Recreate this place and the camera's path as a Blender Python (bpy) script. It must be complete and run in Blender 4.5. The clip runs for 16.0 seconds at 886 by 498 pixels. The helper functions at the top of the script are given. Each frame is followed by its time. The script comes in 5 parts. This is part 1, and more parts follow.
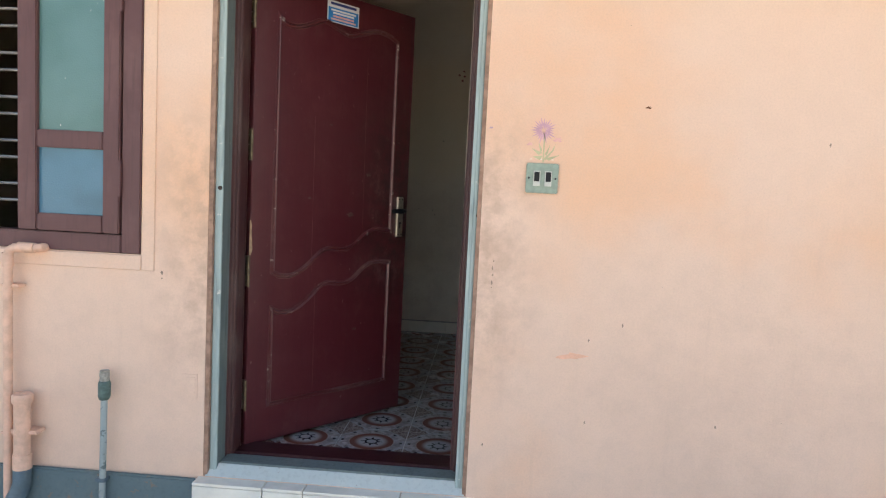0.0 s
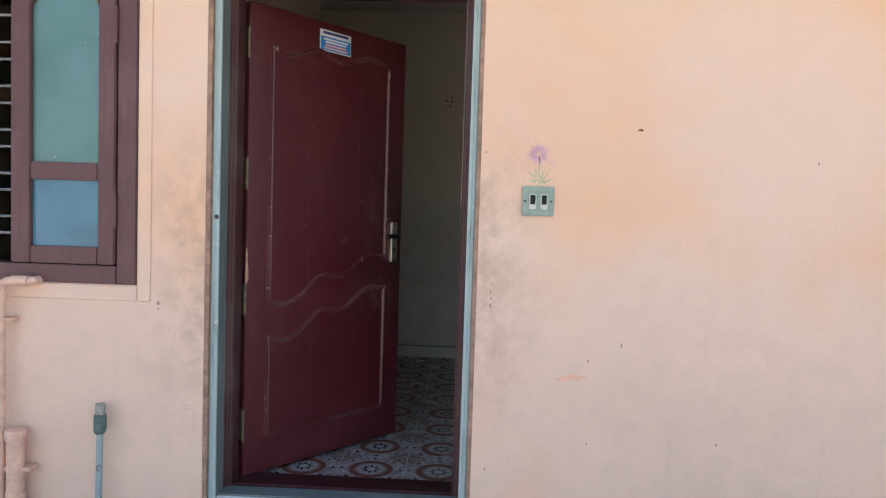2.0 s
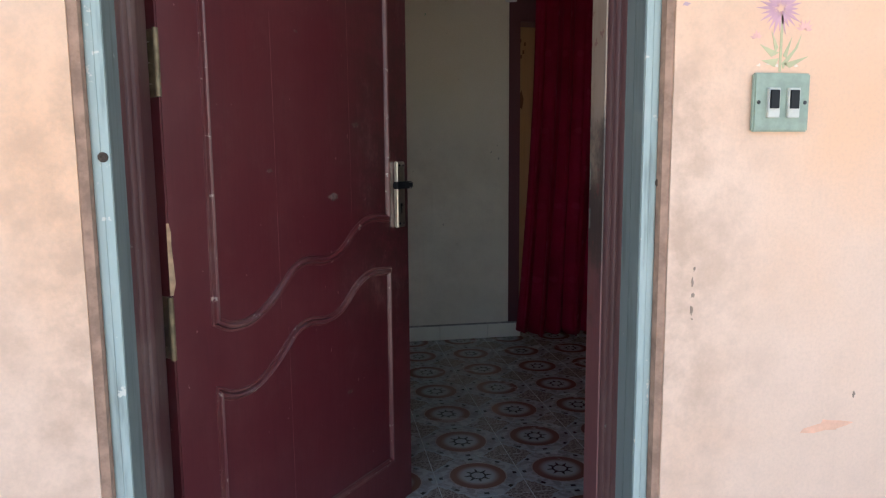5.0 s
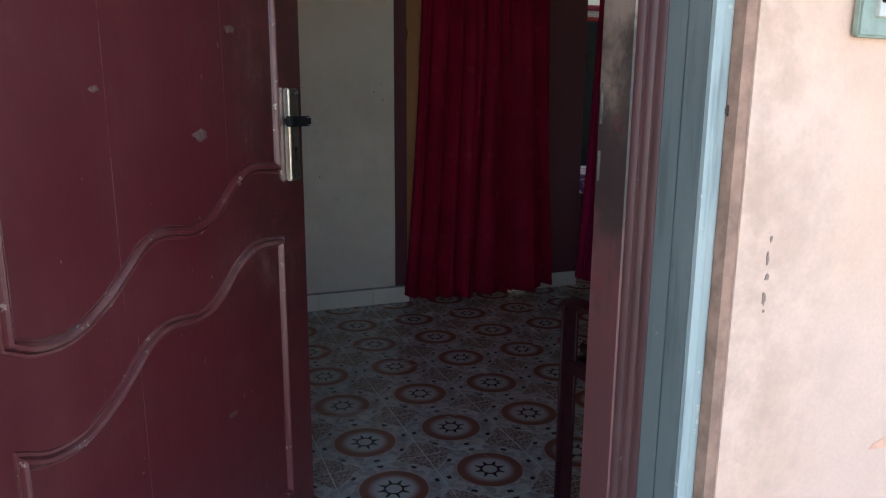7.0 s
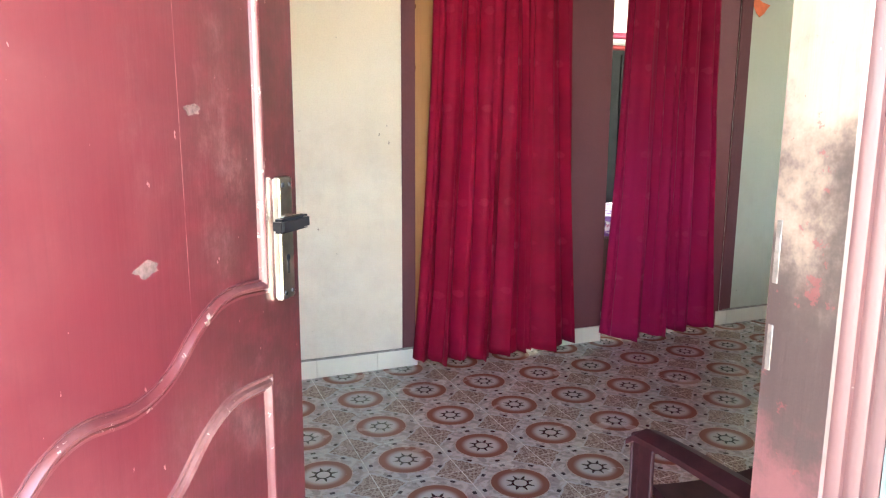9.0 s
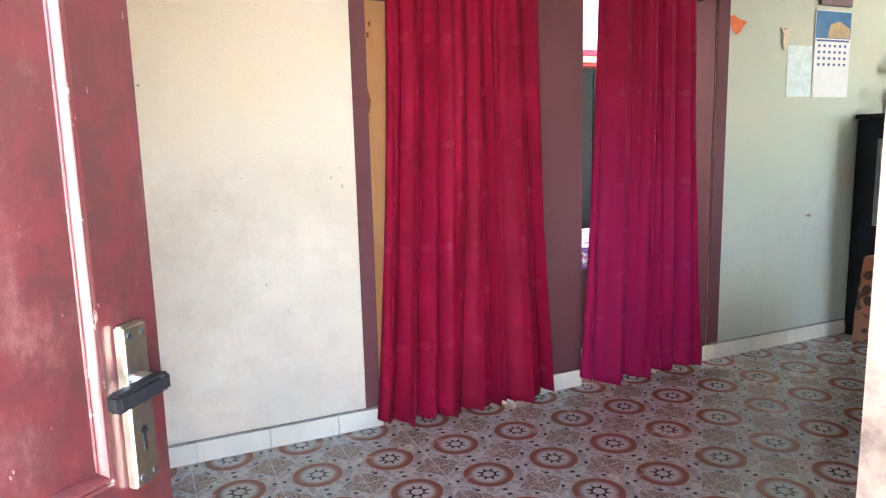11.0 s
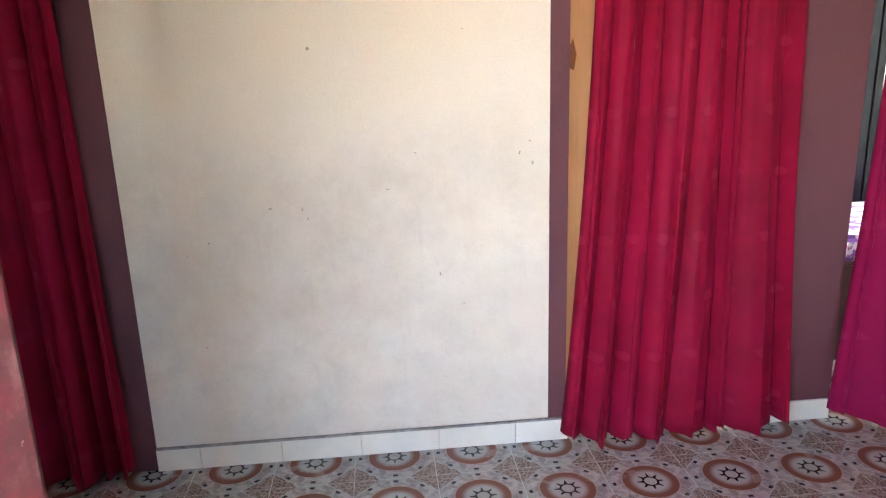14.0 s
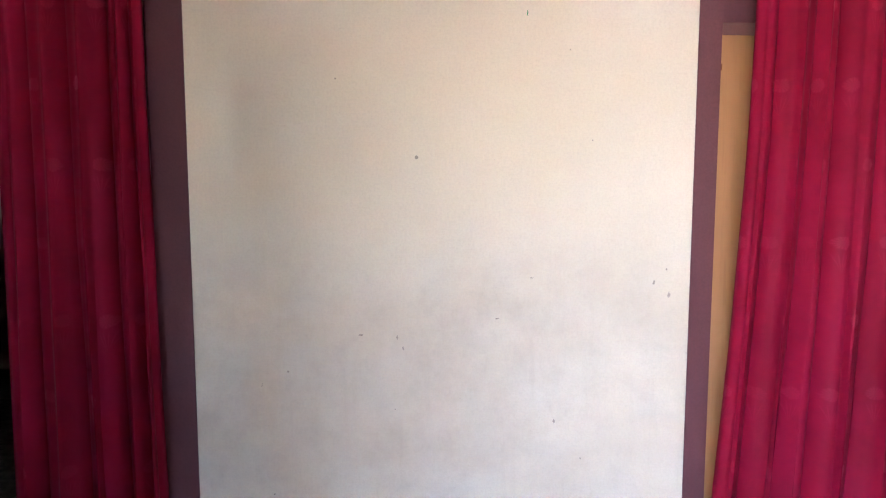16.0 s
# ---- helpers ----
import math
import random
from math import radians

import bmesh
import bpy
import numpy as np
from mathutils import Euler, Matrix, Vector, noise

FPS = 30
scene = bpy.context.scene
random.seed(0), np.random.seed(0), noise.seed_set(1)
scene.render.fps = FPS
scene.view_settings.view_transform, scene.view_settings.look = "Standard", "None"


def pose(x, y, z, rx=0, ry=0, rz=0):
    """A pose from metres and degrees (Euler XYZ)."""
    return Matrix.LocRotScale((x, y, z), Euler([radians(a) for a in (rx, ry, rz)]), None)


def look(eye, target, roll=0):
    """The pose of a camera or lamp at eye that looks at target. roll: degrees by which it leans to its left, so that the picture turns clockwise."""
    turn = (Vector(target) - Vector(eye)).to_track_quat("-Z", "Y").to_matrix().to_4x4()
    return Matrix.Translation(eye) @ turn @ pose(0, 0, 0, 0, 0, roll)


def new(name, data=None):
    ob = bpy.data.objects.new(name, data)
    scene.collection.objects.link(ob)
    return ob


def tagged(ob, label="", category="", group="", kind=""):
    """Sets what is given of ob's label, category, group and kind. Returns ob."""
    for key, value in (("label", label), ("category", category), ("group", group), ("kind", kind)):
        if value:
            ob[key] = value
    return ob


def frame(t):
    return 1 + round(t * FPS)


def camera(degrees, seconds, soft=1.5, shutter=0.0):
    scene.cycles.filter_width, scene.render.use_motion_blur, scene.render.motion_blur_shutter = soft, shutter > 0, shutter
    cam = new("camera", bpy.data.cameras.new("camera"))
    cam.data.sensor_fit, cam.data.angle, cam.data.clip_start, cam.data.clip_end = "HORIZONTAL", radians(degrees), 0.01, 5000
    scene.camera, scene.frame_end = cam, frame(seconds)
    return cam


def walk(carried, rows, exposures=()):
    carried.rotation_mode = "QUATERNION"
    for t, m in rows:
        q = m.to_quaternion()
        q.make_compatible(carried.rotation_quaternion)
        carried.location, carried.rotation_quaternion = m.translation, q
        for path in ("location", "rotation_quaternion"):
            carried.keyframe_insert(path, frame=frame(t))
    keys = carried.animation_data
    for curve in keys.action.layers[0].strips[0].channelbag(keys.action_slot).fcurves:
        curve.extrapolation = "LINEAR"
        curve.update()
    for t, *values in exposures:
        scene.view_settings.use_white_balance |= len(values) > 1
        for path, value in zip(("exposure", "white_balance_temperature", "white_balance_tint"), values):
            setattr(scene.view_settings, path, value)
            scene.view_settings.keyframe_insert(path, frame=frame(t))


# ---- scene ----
cam = camera(65.9, 16.0, soft=1.2)
PATH = [
    (0, (0.408, 0.334, 1.145), (0.282, 2.323, 0.977), 2.9),
    (0.5, (0.405, 0.312, 1.157), (0.269, 2.307, 1.123), 2.0),
    (1, (0.42, 0.305, 1.193), (0.282, 2.3, 1.227), 1.6),
    (1.5, (0.403, 0.298, 1.189), (0.281, 2.294, 1.186), 1.8),
    (2, (0.358, 0.321, 1.146), (0.274, 2.317, 1.049), 1.8),
    (2.5, (0.268, 0.527, 1.154), (0.172, 2.51, 0.91), 2.7),
    (3, (0.265, 0.764, 1.134), (0.098, 2.741, 0.881), 1.9),
    (3.5, (0.156, 0.971, 1.099), (0.111, 2.954, 0.847), 1.2),
    (3.7, (0.079, 1.063, 1.127), (0.11, 3.048, 0.888), 0.9),
    (6, (-0.347, 2.004, 1.075), (0.217, 3.897, 0.761), -0.6),
    (6.5, (-0.346, 2.077, 1.064), (0.358, 3.908, 0.673), 0.0),
    (7, (-0.308, 2.234, 1.055), (0.435, 4.049, 0.664), 0.4),
    (7.5, (-0.242, 2.447, 1.136), (0.485, 4.265, 0.729), 0.1),
    (8, (-0.201, 2.512, 1.162), (0.55, 4.33, 0.799), -0.8),
    (8.5, (-0.2, 2.543, 1.169), (0.505, 4.375, 0.789), -0.8),
    (9, (-0.221, 2.653, 1.18), (0.533, 4.474, 0.838), 0.3),
    (11.3, (0.0, 2.925, 1.315), (0.806, 4.728, 0.999), -1.5),
    (11.5, (0.013, 2.94, 1.317), (0.785, 4.751, 0.968), -1.6),
    (12, (0.158, 3.013, 1.439), (0.771, 4.873, 1.033), -1.8),
    (12.5, (0.228, 3.06, 1.468), (0.741, 4.953, 1.075), -2.4),
    (13, (0.248, 3.07, 1.389), (0.628, 5.01, 1.086), -1.3),
    (13.5, (0.263, 3.16, 1.38), (0.543, 5.111, 1.041), -0.4),
    (14, (0.245, 3.357, 1.444), (0.417, 5.287, 0.947), -1.9),
    (14.5, (0.211, 3.481, 1.577), (0.286, 5.435, 1.159), -1.5),
    (15, (0.131, 3.638, 1.551), (0.032, 5.614, 1.26), -1.6),
    (15.5, (0.071, 3.715, 1.507), (-0.027, 5.704, 1.325), -0.4),
    (16, (0.074, 3.727, 1.474), (0.102, 5.716, 1.272), -0.0),
]
EXPOSURES = [
    (0, 1.4, 7350, 10), (0.5, 1.26, 7250, 12), (1, 1.2, 7000, 13), (2, 1.28, 6750, 10), (2.5, 1.36, 7050, 9), (3.5, 1.44, 7050, 8), (6, 1.85, 6450, 9), (7, 1.9, 6350, 9), (7.5, 3.0, 6600, 9), (8, 3.8, 6950, 9),
    (8.5, 4.15, 7200, 9), (9, 5.15, 7250, 9), (11.3, 5.45, 6700, 11), (12.5, 5.45, 6750, 13), (14, 5.35, 6750, 15), (16, 5.35, 6350, 18),
]
walk(cam, [(t, look(eye, target, roll)) for t, eye, target, roll in PATH], EXPOSURES)

# ---- light ----
world = bpy.data.worlds.new("world")
scene.world = world
world.use_nodes = True
wn = world.node_tree.nodes
sky = wn.new("ShaderNodeTexSky")
sky.sky_type, sky.sun_disc = "NISHITA", False
sky.sun_elevation, sky.sun_rotation = radians(60), radians(17)
wn["Background"].inputs[1].default_value = 0.15
world.node_tree.links.new(sky.outputs[0], wn["Background"].inputs[0])
sun = new("sun", bpy.data.lights.new("sun", "SUN"))
sun.data.energy, sun.data.angle, sun.data.color = 4.0, radians(0.6), (1, 0.95, 0.88)
sun.matrix_world = look((2.9, 9.6, 17.3), (0, 0, 0))


def opening_lamp(x, y, z, tx, ty, tz, w, h, watts, color):
    lamp = new("opening_light", bpy.data.lights.new("opening_light", "AREA"))
    lamp.data.shape, lamp.data.size, lamp.data.size_y = "RECTANGLE", w, h
    lamp.data.energy, lamp.data.color = watts, color
    lamp.matrix_world = look((x, y, z), (tx, ty, tz))


HALL_WATTS, BED_WATTS, BACK_FILL_WATTS = 0.5, 6, 3.5
opening_lamp(4.95, 3.14, 1.58, 4.2, 5.8, 1.0, 0.75, 0.8, HALL_WATTS, (0.95, 1.0, 1.0))
opening_lamp(5.56, 7.4, 1.6, 3.0, 7.4, 1.2, 1.3, 1.2, BED_WATTS, (0.95, 1.0, 1.0))
# Added fill lamp without a known source, brightens the tan door behind the curtain.
opening_lamp(0.9, 8.96, 1.55, 0.9, 6, 1.2, 1.0, 1.1, BACK_FILL_WATTS, (1, 0.97, 0.9))


# ---- materials ----
class Nodes:
    """Short hand for building one node material."""

    def __init__(self, name, rough=0.6, metal=0.0):
        self.mat = bpy.data.materials.new(name)
        self.mat.use_nodes = True
        self.tree = self.mat.node_tree
        self.bsdf = self.tree.nodes["Principled BSDF"]
        self.bsdf.inputs["Roughness"].default_value = rough
        self.bsdf.inputs["Metallic"].default_value = metal

    def node(self, kind, ins=None, **props):
        n = self.tree.nodes.new(kind)
        for k, v in props.items():
            setattr(n, k, v)
        for k, v in (ins or {}).items():
            if hasattr(v, "is_output"):
                self.tree.links.new(v, n.inputs[k])
            else:
                n.inputs[k].default_value = v
        return n

    def math(self, op, a, b=0.0, c=0.0):
        return self.node("ShaderNodeMath", {0: a, 1: b, 2: c}, operation=op).outputs[0]

    def coord(self, which="Object"):
        return self.node("ShaderNodeTexCoord").outputs[which]

    def scaled(self, vec, s):
        return self.node("ShaderNodeMapping", {"Vector": vec, "Scale": s}).outputs[0]

    def noise(self, vec, scale, detail=4.0, rough=0.55, dist=0.0):
        return self.node("ShaderNodeTexNoise", {"Vector": vec, "Scale": scale, "Detail": detail, "Roughness": rough, "Distortion": dist}).outputs[0]

    def step(self, v, lo, hi):
        """0 below lo, 1 above hi, smooth between."""
        return self.node("ShaderNodeMapRange", {"Value": v, "From Min": lo, "From Max": hi}, interpolation_type="SMOOTHSTEP").outputs[0]

    def mix(self, f, a, b):
        n = self.tree.nodes.new("ShaderNodeMix")
        n.data_type = "RGBA"
        for i, v in ((0, f), (6, a), (7, b)):
            if hasattr(v, "is_output"):
                self.tree.links.new(v, n.inputs[i])
            else:
                n.inputs[i].default_value = v if i == 0 else (*v, 1)
        return n.outputs[2]

    def color(self, c):
        if hasattr(c, "is_output"):
            self.tree.links.new(c, self.bsdf.inputs["Base Color"])
        else:
            self.bsdf.inputs["Base Color"].default_value = (*c, 1)
        return self

    def rough(self, v):
        self.tree.links.new(v, self.bsdf.inputs["Roughness"])
        return self

    def bump(self, h, strength=0.3, dist=0.01):
        b = self.node("ShaderNodeBump", {"Height": h, "Strength": strength, "Distance": dist})
        self.tree.links.new(b.outputs[0], self.bsdf.inputs["Normal"])
        return self


def plaster(name, base, faded, grime, grime_amount=0.6, low=-9.0, high=-8.0, rubbed=0.0, edge=None):
    """Painted plaster: cloudy fading, hand-height grime, small specks and trowel waves. low..high: height below which dirt is denser;
    rubbed: even greying below it; edge: (middle, half width) of a doorway whose sides are soiled by hands."""
    m = Nodes(name, 0.75)
    p = m.coord()
    big, mid, fine = m.noise(p, 1.1, 5), m.noise(p, 9, 9, 0.72), m.noise(p, 55, 3)
    z = m.node("ShaderNodeSeparateXYZ", {0: p}).outputs[2]
    height = m.math("SUBTRACT", 1.0, m.step(z, low, high))
    col = m.mix(m.step(m.math("ADD", big, m.math("MULTIPLY", height, 0.14)), 0.38, 0.66), base, faded)
    spots = m.math("MULTIPLY", m.step(m.math("ADD", m.math("MULTIPLY", mid, 0.6), m.math("MULTIPLY", big, 0.4)), 0.40, 0.78), m.math("ADD", m.math("MULTIPLY", height, grime_amount), 0.12))
    col = m.mix(spots, col, grime)
    if rubbed:
        soft = m.noise(m.scaled(p, (0.8, 0.8, 1.6)), 1.6, 4, 0.5)
        col = m.mix(m.math("MULTIPLY", m.math("MULTIPLY", height, m.step(soft, 0.3, 0.6)), rubbed), col, grime)
    if edge:
        x = m.node("ShaderNodeSeparateXYZ", {0: p}).outputs[0]
        away = m.math("ABSOLUTE", m.math("SUBTRACT", x, edge[0]))
        near = m.math("SUBTRACT", 1.0, m.step(away, edge[1], edge[1] + 0.32))
        hand = m.math("MULTIPLY", m.step(z, 0.25, 0.7), m.math("SUBTRACT", 1.0, m.step(z, 1.15, 1.55)))
        rub = m.math("MULTIPLY", m.math("MULTIPLY", near, hand), m.step(m.noise(p, 9, 5, 0.65), 0.35, 0.7))
        col = m.mix(m.math("MULTIPLY", rub, 0.62), col, tuple(c * k for c, k in zip(grime, (0.84, 0.72, 0.62))))
    streak = m.noise(m.scaled(p, (14, 14, 1.2)), 2.0, 5, 0.6)
    col = m.mix(m.math("MULTIPLY", m.step(streak, 0.55, 0.8), m.math("MULTIPLY", height, 0.16)), col, grime)
    speck = m.step(m.noise(p, 38, 2, 0.4), 0.795, 0.82)
    col = m.mix(m.math("MULTIPLY", speck, 0.7), col, tuple(c * 0.35 for c in grime))
    grain = m.noise(p, 140, 4, 0.7)
    col = m.mix(m.math("MULTIPLY", m.step(grain, 0.35, 0.75), 0.22), col, grime)
    m.color(col)
    m.bump(m.math("ADD", m.math("MULTIPLY", fine, 0.5), m.math("ADD", mid, m.math("MULTIPLY", grain, 0.3))), 0.22, 0.01)
    return m.mat


def paint(name, base, worn, rough=0.4, wear=0.72, grain=(1, 1, 0.08), under=None, coat=0.0, metal=0.0, streak=0.25):
    """Brush paint on wood or metal, with long grain, dull patches and chips to the layer below."""
    m = Nodes(name, rough, metal)
    p = m.coord()
    g = m.noise(m.scaled(p, tuple(60 * c for c in grain)), 1.0, 4, 0.6)
    patch = m.noise(p, 3.5, 6, 0.65)
    col = m.mix(m.math("MULTIPLY", m.step(patch, 0.45, 0.75), 0.7), base, worn)
    col = m.mix(m.math("MULTIPLY", m.step(g, 0.48, 0.72), streak), col, tuple(c * 0.55 for c in base))
    chip = m.step(m.noise(p, 26, 5, 0.7), wear, wear + 0.03)
    col = m.mix(chip, col, under or worn)
    m.color(col)
    m.rough(m.math("ADD", m.math("MULTIPLY", patch, 0.35), rough - 0.15))
    m.bump(m.math("ADD", g, m.math("MULTIPLY", chip, -0.6)), 0.12, 0.004)
    m.bsdf.inputs["Coat Weight"].default_value = coat
    m.bsdf.inputs["Coat Roughness"].default_value = 0.2
    return m.mat


def plain(name, base, rough=0.5, metal=0.0, var=0.15, scale=12.0):
    m = Nodes(name, rough, metal)
    n = m.noise(m.coord(), scale, 5, 0.6)
    m.color(m.mix(m.step(n, 0.3, 0.7), tuple(c * (1 - var) for c in base), tuple(min(1, c * (1 + var)) for c in base)))
    m.bump(n, 0.08, 0.003)
    return m.mat


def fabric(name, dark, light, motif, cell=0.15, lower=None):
    """Satin curtain: woven grain, woven flower discs on stalks in rows, uneven dye. lower: the tint of light on the
    lower half, put into the colour.
    """
    m = Nodes(name, 0.62)
    uv = m.coord("UV")
    sep = m.node("ShaderNodeSeparateXYZ", {0: uv})
    u, v = m.math("DIVIDE", sep.outputs[0], cell), m.math("DIVIDE", sep.outputs[1], cell * 1.5)
    row = m.math("FLOOR", v)
    u = m.math("ADD", u, m.math("MULTIPLY", row, 0.5))
    fu, fv = m.math("SUBTRACT", m.math("FRACT", u), 0.5), m.math("SUBTRACT", m.math("FRACT", v), 0.5)
    dx, dy = m.math("MULTIPLY", fu, cell), m.math("MULTIPLY", fv, cell * 1.5)
    r = m.math("ADD", m.math("SQRT", m.math("ADD", m.math("MULTIPLY", dx, dx), m.math("MULTIPLY", dy, dy))), m.math("MULTIPLY", m.math("SUBTRACT", m.noise(uv, 60, 3), 0.5), 0.018))
    disc = m.math("SUBTRACT", 1.0, m.step(r, 0.016, 0.022))
    ang = m.math("ARCTAN2", dy, dx)
    petal = m.math("ADD", m.math("MULTIPLY", m.math("SINE", m.math("MULTIPLY", ang, 14.0)), 0.25), 0.75)
    below = m.math("LESS_THAN", dy, -0.018)
    fan = m.math("ABSOLUTE", m.math("SUBTRACT", m.math("ABSOLUTE", dx), m.math("MULTIPLY", m.math("ADD", dy, 0.085), 0.28)))
    stalk = m.math("MULTIPLY", m.math("SUBTRACT", 1.0, m.step(fan, 0.0015, 0.005)), m.math("MULTIPLY", below, m.math("GREATER_THAN", dy, -0.085)))
    lift = m.math("ADD", dy, 0.088)
    spread = m.math("ARCTAN2", dx, lift)
    reach = m.math("SQRT", m.math("ADD", m.math("MULTIPLY", dx, dx), m.math("MULTIPLY", lift, lift)))
    plume = m.math("MULTIPLY", m.step(m.math("SINE", m.math("MULTIPLY", spread, 34.0)), 0.2, 0.8), m.math("MULTIPLY", m.math("LESS_THAN", m.math("ABSOLUTE", spread), 0.42), m.math("SUBTRACT", 1.0, m.step(reach, 0.04, 0.066))))
    art = m.math("MULTIPLY", m.math("MAXIMUM", m.math("MULTIPLY", disc, petal), m.math("MAXIMUM", m.math("MULTIPLY", stalk, 0.06), m.math("MULTIPLY", plume, 0.5))), m.step(m.noise(uv, 3, 2), 0.25, 0.55))
    weave = m.noise(m.scaled(uv, (500, 60, 1)), 1.0, 2)
    cloud = m.noise(uv, 4, 4)
    col = m.mix(m.step(cloud, 0.3, 0.7), dark, light)
    # Light on the lower half is painted in as a shift of colour.
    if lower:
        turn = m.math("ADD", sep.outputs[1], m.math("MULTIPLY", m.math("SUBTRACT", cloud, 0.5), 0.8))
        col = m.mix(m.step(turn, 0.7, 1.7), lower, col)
    col = m.mix(m.math("MULTIPLY", art, 0.30), col, motif)
    m.color(col)
    m.rough(m.math("SUBTRACT", 0.66, m.math("MULTIPLY", art, 0.25)))
    m.bump(weave, 0.12, 0.001)
    m.bsdf.inputs["Specular IOR Level"].default_value = 0.12
    return m.mat


def floor_tile(name):
    """Printed ceramic tile, drawn round its own centre: rust ring, black eight-point star, marbling, lace corners, pale bars."""
    m = Nodes(name, 0.22)
    p = m.coord()
    rnd = m.node("ShaderNodeObjectInfo").outputs["Random"]
    sep = m.node("ShaderNodeSeparateXYZ", {0: p})
    x, y = sep.outputs[0], sep.outputs[1]
    ax, ay = m.math("ABSOLUTE", x), m.math("ABSOLUTE", y)
    r = m.math("SQRT", m.math("ADD", m.math("MULTIPLY", x, x), m.math("MULTIPLY", y, y)))
    th = m.math("ARCTAN2", y, x)
    off = m.node("ShaderNodeCombineXYZ", {2: m.math("MULTIPLY", rnd, 7.0)}).outputs[0]
    q = m.node("ShaderNodeVectorMath", {0: p, 1: off}, operation="ADD").outputs[0]
    cloud = m.noise(p, 24, 4, 0.6, 0.6)
    veins = m.step(m.noise(p, 30, 5, 0.7, 1.2), 0.56, 0.66)
    col = m.mix(m.step(cloud, 0.4, 0.62), (0.50, 0.452, 0.425), (0.31, 0.275, 0.26))
    col = m.mix(m.math("MULTIPLY", veins, 0.5), col, (0.12, 0.10, 0.10))
    d = m.math("ADD", m.math("ADD", ax, ay), m.math("MULTIPLY", m.math("SUBTRACT", m.noise(p, 45, 2), 0.5), 0.035))
    lace_n = m.node("ShaderNodeTexVoronoi", {"Vector": p, "Scale": 75.0}, feature="DISTANCE_TO_EDGE").outputs[0]
    lace = m.mix(m.step(lace_n, 0.06, 0.16), (0.38, 0.31, 0.27), (0.18, 0.12, 0.10))
    col = m.mix(m.step(d, 0.206, 0.210), col, lace)
    band = m.math("MULTIPLY", m.step(d, 0.194, 0.197), m.math("SUBTRACT", 1.0, m.step(d, 0.207, 0.210)))
    col = m.mix(m.math("MULTIPLY", band, 0.6), col, (0.46, 0.47, 0.46))
    e1 = m.math("MULTIPLY", m.math("LESS_THAN", ax, 0.034), m.math("GREATER_THAN", ay, 0.134))
    e2 = m.math("MULTIPLY", m.math("LESS_THAN", ay, 0.034), m.math("GREATER_THAN", ax, 0.134))
    col = m.mix(m.math("MULTIPLY", m.math("MAXIMUM", e1, e2), 0.8), col, (0.42, 0.42, 0.41))
    dot = m.math("MULTIPLY", m.math("GREATER_THAN", m.math("COSINE", m.math("MULTIPLY", th, 8.0)), 0.86), m.math("LESS_THAN", m.math("ABSOLUTE", m.math("SUBTRACT", r, 0.133)), 0.0065))
    col = m.mix(dot, col, (0.04, 0.035, 0.04))
    ring = m.math("MULTIPLY", m.step(r, 0.050, 0.082), m.math("SUBTRACT", 1.0, m.step(r, 0.0985, 0.100)))
    inner = m.math("SUBTRACT", 1.0, m.step(r, 0.100, 0.102))
    col = m.mix(inner, col, (0.46, 0.43, 0.41))
    col = m.mix(ring, col, (0.22, 0.088, 0.060))
    edge = m.math("LESS_THAN", m.math("ABSOLUTE", m.math("SUBTRACT", r, 0.1015)), 0.0012)
    col = m.mix(edge, col, (0.44, 0.32, 0.25))
    w = m.math("ABSOLUTE", m.math("SINE", m.math("MULTIPLY", th, 4.0)))
    spike = m.math("LESS_THAN", w, m.math("MULTIPLY", m.math("SUBTRACT", 0.052, r), 30.0))
    star = m.math("MULTIPLY", m.math("MULTIPLY", spike, m.math("GREATER_THAN", r, 0.026)), m.math("LESS_THAN", r, 0.052))
    core = m.math("MULTIPLY", m.math("GREATER_THAN", r, 0.0225), m.math("LESS_THAN", r, 0.0295))
    col = m.mix(m.math("MAXIMUM", star, core), col, (0.02, 0.02, 0.03))
    dirt = m.noise(q, 6, 5, 0.6)
    col = m.mix(m.math("MULTIPLY", m.step(dirt, 0.5, 0.8), 0.35), col, (0.18, 0.13, 0.10))
    m.color(col)
    m.rough(m.math("ADD", 0.12, m.math("MULTIPLY", dirt, 0.25)))
    m.bump(m.noise(q, 5, 2), 0.05, 0.004)
    return m.mat


FACADE = plaster("peach_plaster", (0.83, 0.505, 0.325), (0.82, 0.59, 0.455), (0.52, 0.385, 0.305), 0.26, 0.2, 1.9, 0.12, (-0.1415, 0.50))
CREAM = plaster("cream_plaster", (0.84, 0.755, 0.60), (0.85, 0.79, 0.675), (0.51, 0.43, 0.345), 0.4, 1.0, 1.45, 0.30)
MINT = plaster("mint_plaster", (0.50, 0.555, 0.465), (0.54, 0.58, 0.49), (0.36, 0.36, 0.29), 0.35, 0.5, 1.6)
WHITE = plaster("white_ceiling", (0.72, 0.71, 0.67), (0.76, 0.75, 0.72), (0.5, 0.48, 0.44), 0.2)
GROUT = plain("grey_mortar", (0.33, 0.30, 0.27), 0.9, 0, 0.3, 30)
MAROON = paint("maroon_paint", (0.045, 0.009, 0.013), (0.085, 0.028, 0.030), 0.40, 0.70, under=(0.17, 0.07, 0.068), coat=0.15)
